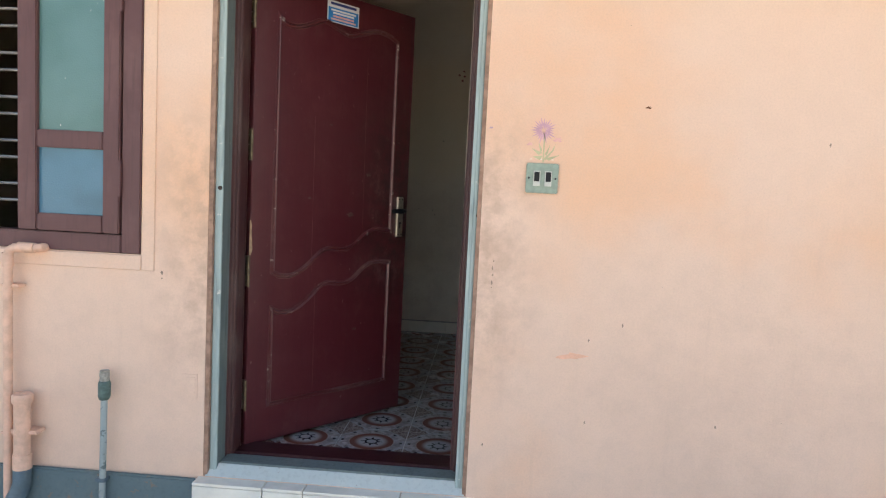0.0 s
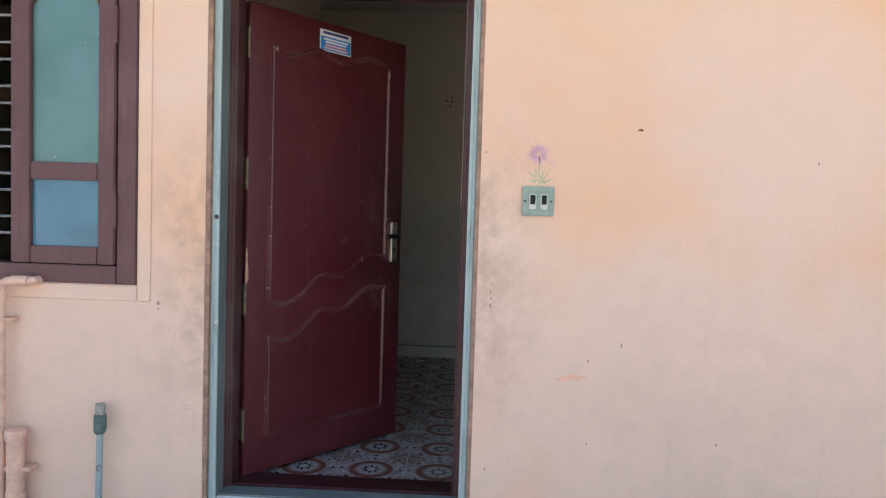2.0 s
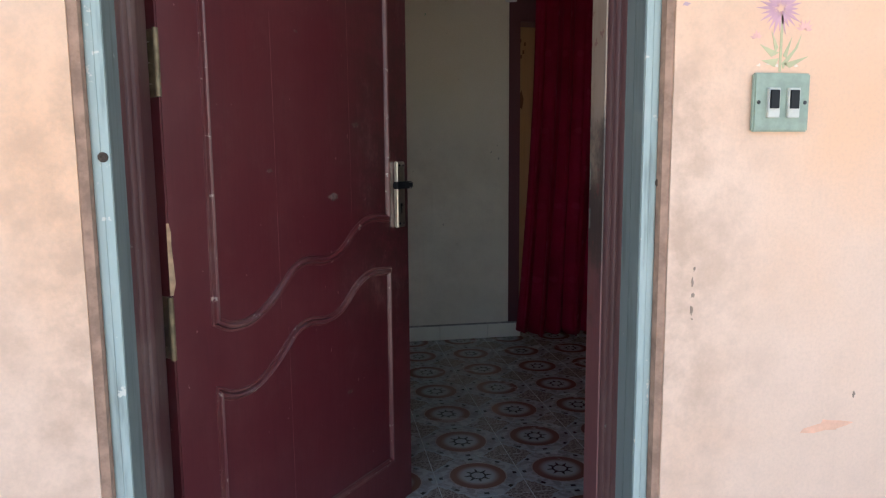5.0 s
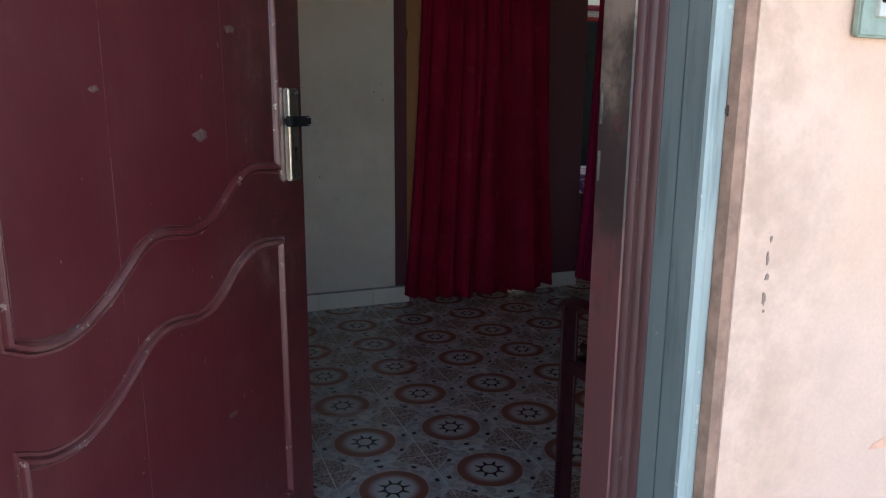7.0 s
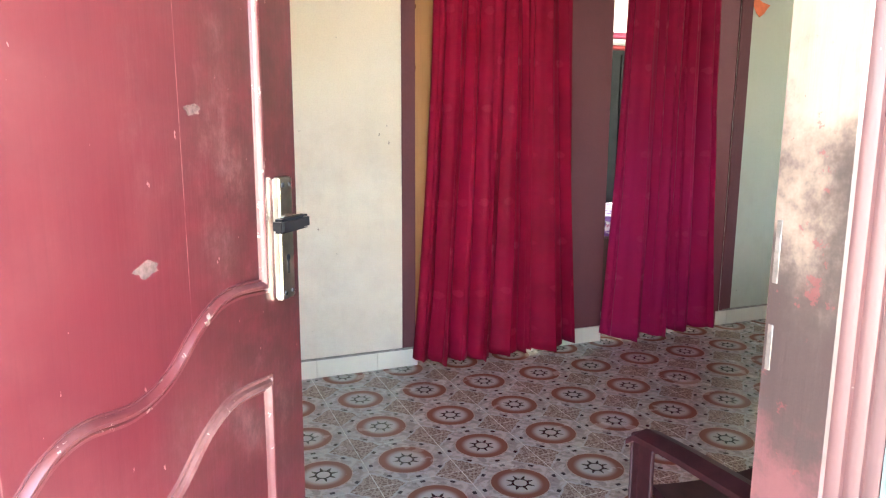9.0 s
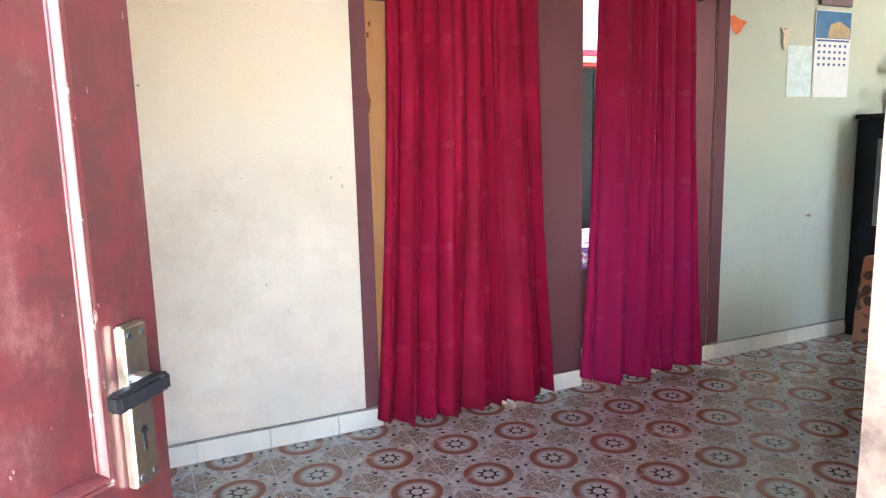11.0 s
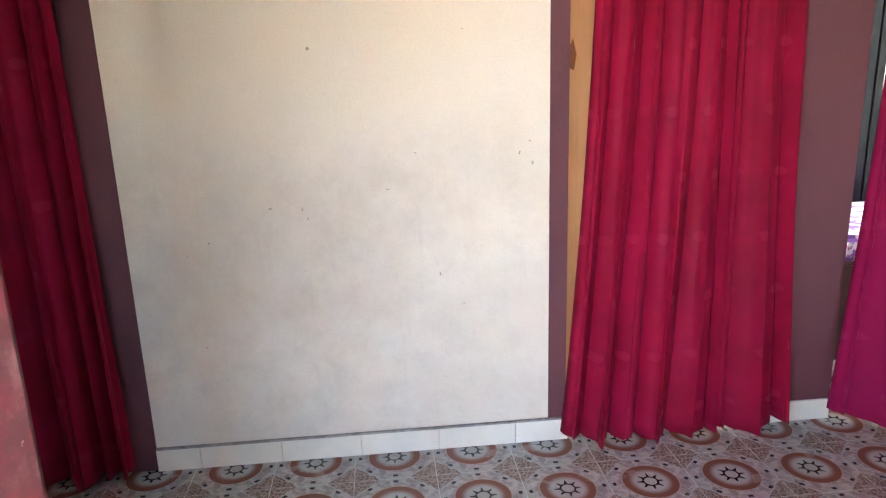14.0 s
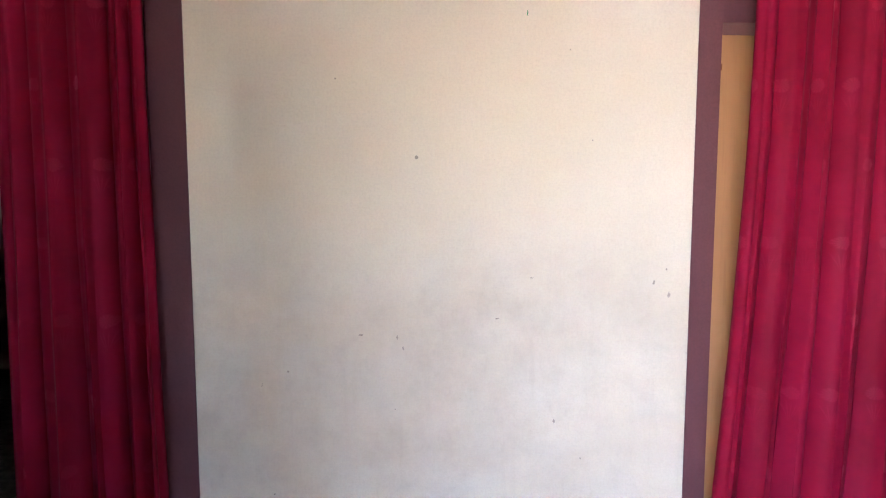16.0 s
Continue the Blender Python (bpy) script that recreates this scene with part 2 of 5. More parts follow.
def leaf_paint():
    """Door leaf: old maroon gloss, dulled and greasy towards the lock, with splits in the panel, pale flecks and rubbed patches."""
    m = Nodes("greasy_maroon_gloss", 0.42)
    p = m.coord()
    sep = m.node("ShaderNodeSeparateXYZ", {0: p})
    x, z = sep.outputs[0], sep.outputs[2]
    patch, fine = m.noise(p, 3.5, 6, 0.65), m.noise(p, 15, 8, 0.7)
    grain = m.noise(m.scaled(p, (70, 70, 5)), 1.0, 4, 0.6)
    col = m.mix(m.math("MULTIPLY", m.step(patch, 0.42, 0.72), 0.55), (0.088, 0.011, 0.016), (0.130, 0.030, 0.033))
    col = m.mix(m.math("MULTIPLY", m.step(grain, 0.48, 0.72), 0.2), col, (0.045, 0.005, 0.008))
    lock = m.math("MULTIPLY", m.step(m.math("ADD", x, m.math("MULTIPLY", patch, 0.3)), 0.62, 0.95), m.math("MULTIPLY", m.step(z, 0.35, 0.8), m.math("SUBTRACT", 1.0, m.step(z, 1.25, 1.8))))
    col = m.mix(m.math("MULTIPLY", m.math("MULTIPLY", lock, m.step(fine, 0.34, 0.60)), 0.85), col, (0.042, 0.013, 0.012))
    veil = m.math("MULTIPLY", m.step(m.noise(m.scaled(p, (1.0, 1.0, 0.6)), 8, 9, 0.75), 0.52, 0.72), m.math("ADD", m.math("MULTIPLY", lock, 0.6), 0.14))
    col = m.mix(veil, col, (0.20, 0.10, 0.092))
    for where, low, high in ((0.322, 0.75, 1.45), (0.615, 0.90, 1.75), (0.345, 0.2, 0.7)):
        off = m.math("ABSOLUTE", m.math("SUBTRACT", x, m.math("ADD", where, m.math("MULTIPLY", z, -0.008))))
        line = m.math("MULTIPLY", m.math("SUBTRACT", 1.0, m.step(off, 0.0004, 0.0013)), m.math("MULTIPLY", m.math("GREATER_THAN", z, low), m.math("LESS_THAN", z, high)))
        col = m.mix(m.math("MULTIPLY", m.math("MULTIPLY", line, m.step(fine, 0.35, 0.6)), 0.7), col, (0.26, 0.13, 0.12))
    fleck = m.step(m.noise(m.scaled(p, (1.0, 1.0, 0.45)), 75, 3, 0.6), 0.70, 0.73)
    col = m.mix(m.math("MULTIPLY", fleck, 0.8), col, (0.33, 0.21, 0.19))
    m.color(col)
    m.rough(m.math("ADD", m.math("MULTIPLY", fine, 0.35), 0.24))
    m.bump(m.math("ADD", grain, m.math("MULTIPLY", fine, 0.5)), 0.12, 0.004)
    m.bsdf.inputs["Coat Weight"].default_value = 0.65
    m.bsdf.inputs["Coat Roughness"].default_value = 0.22
    return m.mat


LEAFPAINT = leaf_paint()
JAMB = paint("worn_maroon_jamb", (0.080, 0.031, 0.031), (0.15, 0.10, 0.085), 0.45, 0.665, (1, 1, 0.06), under=(0.16, 0.135, 0.112), coat=0.1, streak=0.6)
def worn_jamb():
    """Door jamb: maroon paint rubbed to bare wood above the lock, black with grease beside it."""
    m = Nodes("greasy_worn_jamb", 0.5)
    p = m.coord()
    z = m.node("ShaderNodeSeparateXYZ", {0: p}).outputs[2]
    n, g = m.noise(p, 7, 6, 0.7), m.noise(m.scaled(p, (60, 60, 6)), 1.0, 4)
    zz = m.math("ADD", z, m.math("MULTIPLY", m.math("SUBTRACT", n, 0.5), 0.7))
    bare = m.mix(g, (0.22, 0.15, 0.115), (0.35, 0.27, 0.21))
    col = m.mix(m.step(zz, 1.02, 1.16), (0.15, 0.058, 0.058), bare)
    grease = m.math("MULTIPLY", m.step(zz, 0.80, 0.94), m.math("SUBTRACT", 1.0, m.step(zz, 1.08, 1.26)))
    col = m.mix(m.math("MULTIPLY", grease, 0.85), col, (0.035, 0.03, 0.026))
    flakes = m.step(m.noise(p, 22, 5, 0.7), 0.60, 0.64)
    col = m.mix(m.math("MULTIPLY", flakes, 0.7), col, (0.17, 0.045, 0.045))
    m.color(col)
    m.bump(m.math("ADD", n, g), 0.25, 0.004)
    return m.mat


WORNJAMB = worn_jamb()
MOULD = paint("moulding_paint", (0.105, 0.020, 0.023), (0.20, 0.115, 0.10), 0.38, 0.61, under=(0.33, 0.25, 0.21), coat=0.3)
BLUE = paint("blue_grey_wood", (0.165, 0.205, 0.20), (0.27, 0.31, 0.29), 0.55, 0.69, under=(0.36, 0.40, 0.37), streak=0.6)
PALEBLUE = paint("weathered_pale_blue_wood", (0.36, 0.45, 0.435), (0.50, 0.55, 0.52), 0.6, 0.62, under=(0.60, 0.61, 0.55), streak=0.75)
WINDOWPAINT = paint("brown_maroon_window_paint", (0.115, 0.045, 0.045), (0.17, 0.085, 0.08), 0.5, 0.72, under=(0.27, 0.19, 0.17), streak=0.4)
PURPLE = plaster("purple_wall_paint", (0.130, 0.038, 0.048), (0.150, 0.050, 0.060), (0.06, 0.02, 0.025), 0.3)
CURTAIN = fabric("crimson_satin", (0.215, 0.003, 0.024), (0.285, 0.004, 0.036), (0.43, 0.030, 0.085))
CURTAIN2 = fabric("crimson_satin_lit_low", (0.21, 0.004, 0.030), (0.28, 0.006, 0.045), (0.43, 0.04, 0.11), lower=(0.315, 0.007, 0.068))
TILE = floor_tile("printed_floor_tile")
SKIRT = plain("cream_glazed_skirting", (0.80, 0.76, 0.66), 0.25, 0, 0.05, 6)
MARBLE = plain("cream_marble_tile", (0.80, 0.77, 0.68), 0.3, 0, 0.10, 9)
PLINTH = paint("blue_grey_plinth_paint", (0.11, 0.165, 0.18), (0.20, 0.235, 0.225), 0.7, 0.62, (1, 1, 1), under=(0.22, 0.17, 0.13))
STEEL = plain("brushed_steel", (0.62, 0.58, 0.52), 0.28, 1.0, 0.1, 60)
BRASS = plain("dull_brass", (0.17, 0.13, 0.075), 0.55, 0.5, 0.35, 40)
IRON = plain("dark_iron", (0.05, 0.05, 0.055), 0.5, 0.6, 0.3, 30)
BLACK = plain("black_plastic", (0.012, 0.012, 0.014), 0.35, 0, 0.2)
WOODRAW = plain("bare_split_wood", (0.42, 0.27, 0.16), 0.8, 0, 0.25, 40)
TANDOOR = paint("tan_door_paint", (0.40, 0.215, 0.10), (0.44, 0.25, 0.13), 0.55, 0.74, under=(0.16, 0.06, 0.03))
CHAIR = plain("dark_maroon_plastic", (0.040, 0.011, 0.014), 0.5, 0, 0.3, 20)
BULB = plain("white_glass_bulb", (0.85, 0.85, 0.83), 0.15, 0, 0.02)
PORCELAIN = plain("cream_bakelite", (0.62, 0.54, 0.40), 0.35, 0, 0.1)
SWITCHGREEN = plain("grey_green_switch_plate", (0.28, 0.35, 0.28), 0.5, 0, 0.12, 40)
PEACHPIPE = plain("peach_painted_pipe", (0.72, 0.46, 0.34), 0.55, 0, 0.15, 18)
BLUEPIPE = plain("blue_grey_painted_pipe", (0.10, 0.15, 0.18), 0.5, 0, 0.2, 18)
TEALPIPE = paint("flaking_white_teal_pipe", (0.30, 0.36, 0.36), (0.55, 0.57, 0.54), 0.5, 0.56, (1, 1, 0.25), under=(0.11, 0.15, 0.15))
BLACKWOOD = plain("black_lacquer", (0.012, 0.012, 0.016), 0.25, 0, 0.2)
PAPER = plain("white_paper", (0.72, 0.74, 0.76), 0.7, 0, 0.03)
GROUND = plain("swept_concrete_yard", (0.44, 0.38, 0.32), 0.9, 0, 0.25, 4)
CEMENT = paint("washed_cement", (0.52, 0.58, 0.56), (0.66, 0.68, 0.63), 0.8, 0.66, (1, 1, 1), under=(0.38, 0.36, 0.32))
JOINT = plain("pale_tile_joint", (0.55, 0.52, 0.48), 0.8, 0, 0.25, 20)
PLATED = plain("tarnished_plate", (0.19, 0.17, 0.15), 0.45, 0.3, 0.3, 60)
TEAL = plain("dark_teal_coupling", (0.085, 0.14, 0.125), 0.6, 0.1, 0.35, 50)
GREYZINC = plain("grey_zinc", (0.34, 0.34, 0.31), 0.5, 0.4, 0.3, 60)
SCUFF = plain("grey_rubbed_paint", (0.110, 0.064, 0.056), 0.7, 0, 0.4, 80)
FILLER = plain("brown_mortar_edge", (0.34, 0.21, 0.15), 0.9, 0, 0.3, 25)
RUSTY = plain("dark_split_wood", (0.07, 0.05, 0.04), 0.9, 0, 0.3, 60)
INK = plain("dark_print", (0.06, 0.05, 0.06), 0.7, 0, 0.1)

for m_ in (BLACKWOOD, CHAIR, BLACK):
    m_.node_tree.nodes["Principled BSDF"].inputs["Specular IOR Level"].default_value = 0.18


def tint(name, c, rough=0.6):
    return plain(name, c, rough, 0, 0.12, 20)


def frosted(name, dark, light):
    m = Nodes(name, 0.2)
    p = m.coord()
    n = m.noise(p, 2.2, 3)
    col = m.mix(m.step(n, 0.35, 0.65), dark, light)
    spots = m.step(m.noise(p, 60, 2), 0.74, 0.78)
    m.color(m.mix(spots, col, (0.45, 0.5, 0.48)))
    v = m.node("ShaderNodeTexVoronoi", {"Vector": p, "Scale": 160.0}).outputs[0]
    m.bump(v, 0.25, 0.002)
    return m.mat


GLASS = frosted("teal_pinhead_glass", (0.075, 0.17, 0.155), (0.11, 0.22, 0.215))
BLUEGLASS = frosted("blue_pinhead_glass", (0.045, 0.14, 0.20), (0.07, 0.20, 0.29))


# ---- mesh helpers ----
def box(bm, x0, x1, y0, y1, z0, z1, bevel=0.0, seg=2):
    made = bmesh.ops.create_cube(bm, size=1)["verts"]
    for v in made:
        v.co = Vector(((x0 + x1) / 2 + v.co.x * (x1 - x0), (y0 + y1) / 2 + v.co.y * (y1 - y0), (z0 + z1) / 2 + v.co.z * (z1 - z0)))
    if bevel:
        edges = list({e for v in made for e in v.link_edges})
        bmesh.ops.bevel(bm, geom=edges, offset=bevel, segments=seg, affect="EDGES")
    return bm


def boxed(*args, **kw):
    return box(bmesh.new(), *args, **kw)


def rod(bm, path, radius, sides=12, cap=True):
    """A tube along a list of points; radius one number or one for each point."""
    pts = [Vector(p) for p in path]
    rings = []
    for i, p in enumerate(pts):
        d = (pts[min(i + 1, len(pts) - 1)] - pts[max(i - 1, 0)]).normalized()
        a = d.orthogonal().normalized() if i == 0 else (prev - prev.dot(d) * d).normalized()
        prev = a
        b = d.cross(a)
        rr = radius[i] if isinstance(radius, (list, tuple)) else radius
        rings.append([bm.verts.new(p + rr * (math.cos(2 * math.pi * k / sides) * a + math.sin(2 * math.pi * k / sides) * b)) for k in range(sides)])
    for r0, r1 in zip(rings, rings[1:]):
        for k in range(sides):
            bm.faces.new((r0[k], r0[(k + 1) % sides], r1[(k + 1) % sides], r1[k]))
    if cap:
        bm.faces.new(rings[0][::-1])
        bm.faces.new(rings[-1])
    return bm


def tube(*args, **kw):
    return rod(bmesh.new(), *args, **kw)


def lathe(bm, profile, center, axis="Z", sides=24):
    """A turned shape from (radius, height) pairs."""
    rings = []
    for r, h in profile:
        ring = []
        for k in range(sides):
            a = 2 * math.pi * k / sides
            c = (r * math.cos(a), r * math.sin(a), h)
            if axis == "Y":
                c = (c[0], -h, c[1])
            ring.append(bm.verts.new(Vector(center) + Vector(c)))
        rings.append(ring)
    for r0, r1 in zip(rings, rings[1:]):
        for k in range(sides):
            bm.faces.new((r0[k], r0[(k + 1) % sides], r1[(k + 1) % sides], r1[k]))
    bm.faces.new(rings[0][::-1])
    bm.faces.new(rings[-1])
    return bm


def plate(bm, loop, y, thick):
    """A flat shape in the x-z plane, standing proud by thick towards -y from y."""
    back = [bm.verts.new((x, y, z)) for x, z in loop]
    front = [bm.verts.new((x, y - thick, z)) for x, z in loop]
    bm.faces.new(front)
    bm.faces.new(back[::-1])
    n = len(loop)
    for i in range(n):
        bm.faces.new((back[i], back[(i + 1) % n], front[(i + 1) % n], front[i]))
    return bm


def bead(bm, pts, profile, closed=True, y=0.0):
    """Sweeps a profile of (side offset, height) along points in the x-z plane, rising towards -y."""
    pts = [Vector((a, b)) for a, b in pts]
    n, rings = len(pts), []
    for i, p in enumerate(pts):
        a = pts[i - 1] if closed or i else p
        b = pts[(i + 1) % n] if closed or i < n - 1 else p
        d0, d1 = (p - a), (b - p)
        d0 = d0.normalized() if d0.length else d1.normalized()
        d1 = d1.normalized() if d1.length else d0
        t = (d0 + d1).normalized()
        nrm = Vector((-t.y, t.x))
        k = 1 / max(0.6, nrm.dot(Vector((-d1.y, d1.x))))
        rings.append([bm.verts.new((p.x + nrm.x * o * k, y - h, p.y + nrm.y * o * k)) for o, h in profile])
    for i in range(n if closed else n - 1):
        r0, r1 = rings[i], rings[(i + 1) % n]
        for k in range(len(profile) - 1):
            bm.faces.new((r0[k], r0[k + 1], r1[k + 1], r1[k]))
    return bm


def finish(name, bm, material, smooth=False):
    me = bpy.data.meshes.new(name)
    bmesh.ops.recalc_face_normals(bm, faces=bm.faces[:])
    bm.to_mesh(me)
    bm.free()
    me.materials.append(material)
    if smooth:
        me.shade_smooth()
        me.set_sharp_from_angle(angle=radians(38))
    return me


def part(name, bm, material, parent, label="", smooth=True):
    ob = new(name, finish(name, bm, material, smooth))
    ob.parent = parent
    return tagged(ob, label)


def single(name, bm, material, label, category, group="", kind="", smooth=True):
    return tagged(new(name, finish(name, bm, material, smooth)), label, category, group, kind)


def thing(name, label, category, at=(0, 0, 0), rz=0.0, group="", kind=""):
    ob = new(name)
    ob.matrix_world = pose(*at, 0, 0, rz)
    ob.empty_display_size = 0.05
    return tagged(ob, label, category, group, kind)


def wall(name, axis, a0, a1, near, far, z0, z1, holes, material, label):
    """A wall along x (axis 0) or y (axis 1) with thickness near..far and rectangular holes (a0, a1, z0, z1)."""
    bm = bmesh.new()
    us = sorted({a0, a1, *[h[i] for h in holes for i in (0, 1)]})
    vs = sorted({z0, z1, *[min(max(h[i], z0), z1) for h in holes for i in (2, 3)]})
    solid = {}
    for i in range(len(us) - 1):
        for j in range(len(vs) - 1):
            mu, mv = (us[i] + us[i + 1]) / 2, (vs[j] + vs[j + 1]) / 2
            solid[i, j] = not any(h[0] < mu < h[1] and h[2] < mv < h[3] for h in holes)
    cache = {}

    def vert(u, w, z):
        key = (u, w, z)
        if key not in cache:
            cache[key] = bm.verts.new((u, w, z) if axis == 0 else (w, u, z))
        return cache[key]

    for (i, j), s in solid.items():
        if not s:
            continue
        u0, u1, v0, v1 = us[i], us[i + 1], vs[j], vs[j + 1]
        bm.faces.new([vert(u0, near, v0), vert(u1, near, v0), vert(u1, near, v1), vert(u0, near, v1)])
        bm.faces.new([vert(u0, far, v0), vert(u0, far, v1), vert(u1, far, v1), vert(u1, far, v0)])
        for di, dj, q in ((-1, 0, (u0, v0, u0, v1)), (1, 0, (u1, v0, u1, v1)), (0, -1, (u0, v0, u1, v0)), (0, 1, (u0, v1, u1, v1))):
            if not solid.get((i + di, j + dj), False):
                bm.faces.new([vert(q[0], near, q[1]), vert(q[2], near, q[3]), vert(q[2], far, q[3]), vert(q[0], far, q[1])])
    return single(name, bm, material, label, "wall", kind="structure", smooth=False)


# ---- the house ----
H_TOP = 2.75
single("ground", boxed(-60, 60, -60, 60, -0.53, -0.33), GROUND, "pale swept concrete yard in front of the house", "ground", kind="structure")
# Window hole is cut short at its unseen left end to darken the room behind.
wall("wall_front", 0, -4, 5.6, 2.90, 3.12, -0.33, H_TOP, [(-0.665, 0.382, -0.03, 2.075), (-1.70, -0.93, 0.84, 2.11), (4.55, 5.35, 1.15, 2.0)], FACADE, "peach painted plaster house front, stained at hand height")
wall("wall_west", 1, 2.90, 9.0, -4.15, -4.0, -0.33, H_TOP, [], FACADE, "plain peach side wall of the house")
wall("wall_east", 1, 2.90, 9.0, 5.6, 5.75, -0.33, H_TOP, [(6.75, 8.05, 1.0, 2.2)], MINT, "pale green side wall with a window opening")
# The rear opening is made up, it only holds the fill lamp.
wall("wall_rear", 0, -4.15, 5.75, 9.0, 9.15, -0.33, H_TOP, [(0.4, 1.4, 1.0, 2.1)], WHITE, "plain white rear wall with an added, unseen opening for a fill lamp")
wall("wall_passage_end", 1, 4.70, 5.80, -1.85, -1.70, 0, H_TOP, [], CREAM, "plain cream wall closing the passage")
wall("wall_hall_side", 1, 3.12, 4.86, -0.84, -0.69, 0, H_TOP, [], CREAM, "cream wall beside the entrance, ending at a passage")
wall("wall_back_cream", 0, -4, 1.90, 5.80, 5.95, 0, H_TOP, [(-1.55, -0.77, 0, 2.12), (0.93, 1.765, 0, 2.12)], CREAM, "cream hall wall smudged by hands, with two doorways")
wall("wall_back_green", 0, 1.90, 5.6, 5.80, 5.95, 0, H_TOP, [(2.052, 2.935, 0, 2.12)], MINT, "pale green hall wall with one doorway")
wall("wall_bedroom_side", 1, 5.95, 9.0, 1.85, 1.95, 0, H_TOP, [], WHITE, "white wall between the two back rooms")
wall("wall_passage_side", 1, 5.95, 9.0, -0.25, -0.15, 0, H_TOP, [], CREAM, "cream wall between two back rooms")
single("ceiling", boxed(-4.15, 5.75, 2.90, 9.15, H_TOP, H_TOP + 0.15), WHITE, "white plastered ceiling", "ceiling", kind="structure")
single("porch_roof", boxed(-4.3, 5.9, 2.30, 2.897, 2.36, 2.46), WHITE, "concrete sunshade slab over the house front", "roof", kind="structure")
single("boundary_wall", boxed(-12, 12, -7.2, -7.0, -0.33, 1.3), WHITE, "low plastered wall across the yard", "wall", kind="structure")
floor = single("floor", boxed(-4, 5.6, 3.12, 9.0, -0.3, -0.0015), JOINT, "tiled floor on a mortar bed", "floor", kind="structure")
for x0, x1 in ((-4.15, -0.685), (0.425, 5.75)):
    single("plinth", boxed(x0, x1, 2.872, 2.897, -0.34, -0.036, bevel=0.006), PLINTH, "blue-grey painted plinth band, flaking, under the peach wall", "plinth", kind="structure")


def lining(name, label):
    return thing(name, label, "door surround", kind="structure")


surround = lining("trim_1", "purple painted band beside a doorway in the cream wall")
part("band", boxed(-0.77, -0.662, 5.795, 5.80, 0.0, 2.23), PURPLE, surround)
part("reveal", boxed(-0.773, -0.769, 5.802, 5.95, 0.0, 2.12), PURPLE, surround)
surround = lining("trim_2", "purple painted band beside the middle doorway")
part("band", boxed(0.863, 0.93, 5.795, 5.80, 0.0, 2.23), PURPLE, surround)
part("reveal", boxed(0.93, 0.934, 5.802, 5.95, 0.0, 2.12), PURPLE, surround)
part("head_band", boxed(0.932, 1.763, 5.795, 5.80, 2.12, 2.23), PURPLE, surround)
surround = lining("trim_3", "purple painted pillar between two curtained doorways")
part("band", boxed(1.765, 2.052, 5.793, 5.80, 0.0, 2.23), PURPLE, surround)
part("reveal", boxed(2.052, 2.056, 5.802, 5.95, 0.0, 2.12), PURPLE, surround)
surround = lining("trim_4", "purple painted band at the far doorway")
part("band", boxed(2.935, 3.015, 5.790, 5.80, 0.09, 2.23), PURPLE, surround)
part("reveal", boxed(2.927, 2.934, 5.802, 6.12, 0.0, 2.119), PURPLE, surround)
part("head_band", boxed(2.054, 2.933, 5.795, 5.80, 2.12, 2.23), PURPLE, surround)

# ---- entrance: step, sill, frames ----
step = thing("door_step", "cream marble-tiled step with brown veins below the door", "step", (-0.13, 2.86, -0.33))
part("core", boxed(-0.545, 0.545, -0.008, 0.03, 0.0, 0.285), GROUT, step)
STEP_CUTS = (-0.685, -0.405, -0.245, 0.13, 0.425)
for a, b in zip(STEP_CUTS, STEP_CUTS[1:]):
    part("tile", boxed(a + 0.132, b + 0.128, -0.022, 0.06, 0.286, 0.298, bevel=0.002, seg=1), MARBLE, step)
    part("tile", boxed(a + 0.132, b + 0.128, -0.02, -0.009, 0.02, 0.284, bevel=0.002, seg=1), MARBLE, step)

CX = -0.1415


def extrude(loop, z0, z1, mirror=False):
    bm = bmesh.new()
    pts = [((2 * CX - x) if mirror else x, y) for x, y in loop]
    lo, hi = [bm.verts.new((x, y, z0)) for x, y in pts], [bm.verts.new((x, y, z1)) for x, y in pts]
    bm.faces.new(lo)
    bm.faces.new(hi)
    for i in range(len(pts)):
        j = (i + 1) % len(pts)
        bm.faces.new((lo[i], lo[j], hi[j], hi[i]))
    return bm


def laid(loop, x0, x1, shift):
    """The same profile laid level: its side direction becomes height."""
    bm = bmesh.new()
    ends = [[bm.verts.new((x, y, s + shift)) for s, y in loop] for x in (x0, x1)]
    bm.faces.new(ends[0])
    bm.faces.new(ends[1])
    for i in range(len(loop)):
        j = (i + 1) % len(loop)
        bm.faces.new((ends[0][i], ends[0][j], ends[1][j], ends[1][i]))
    return bm


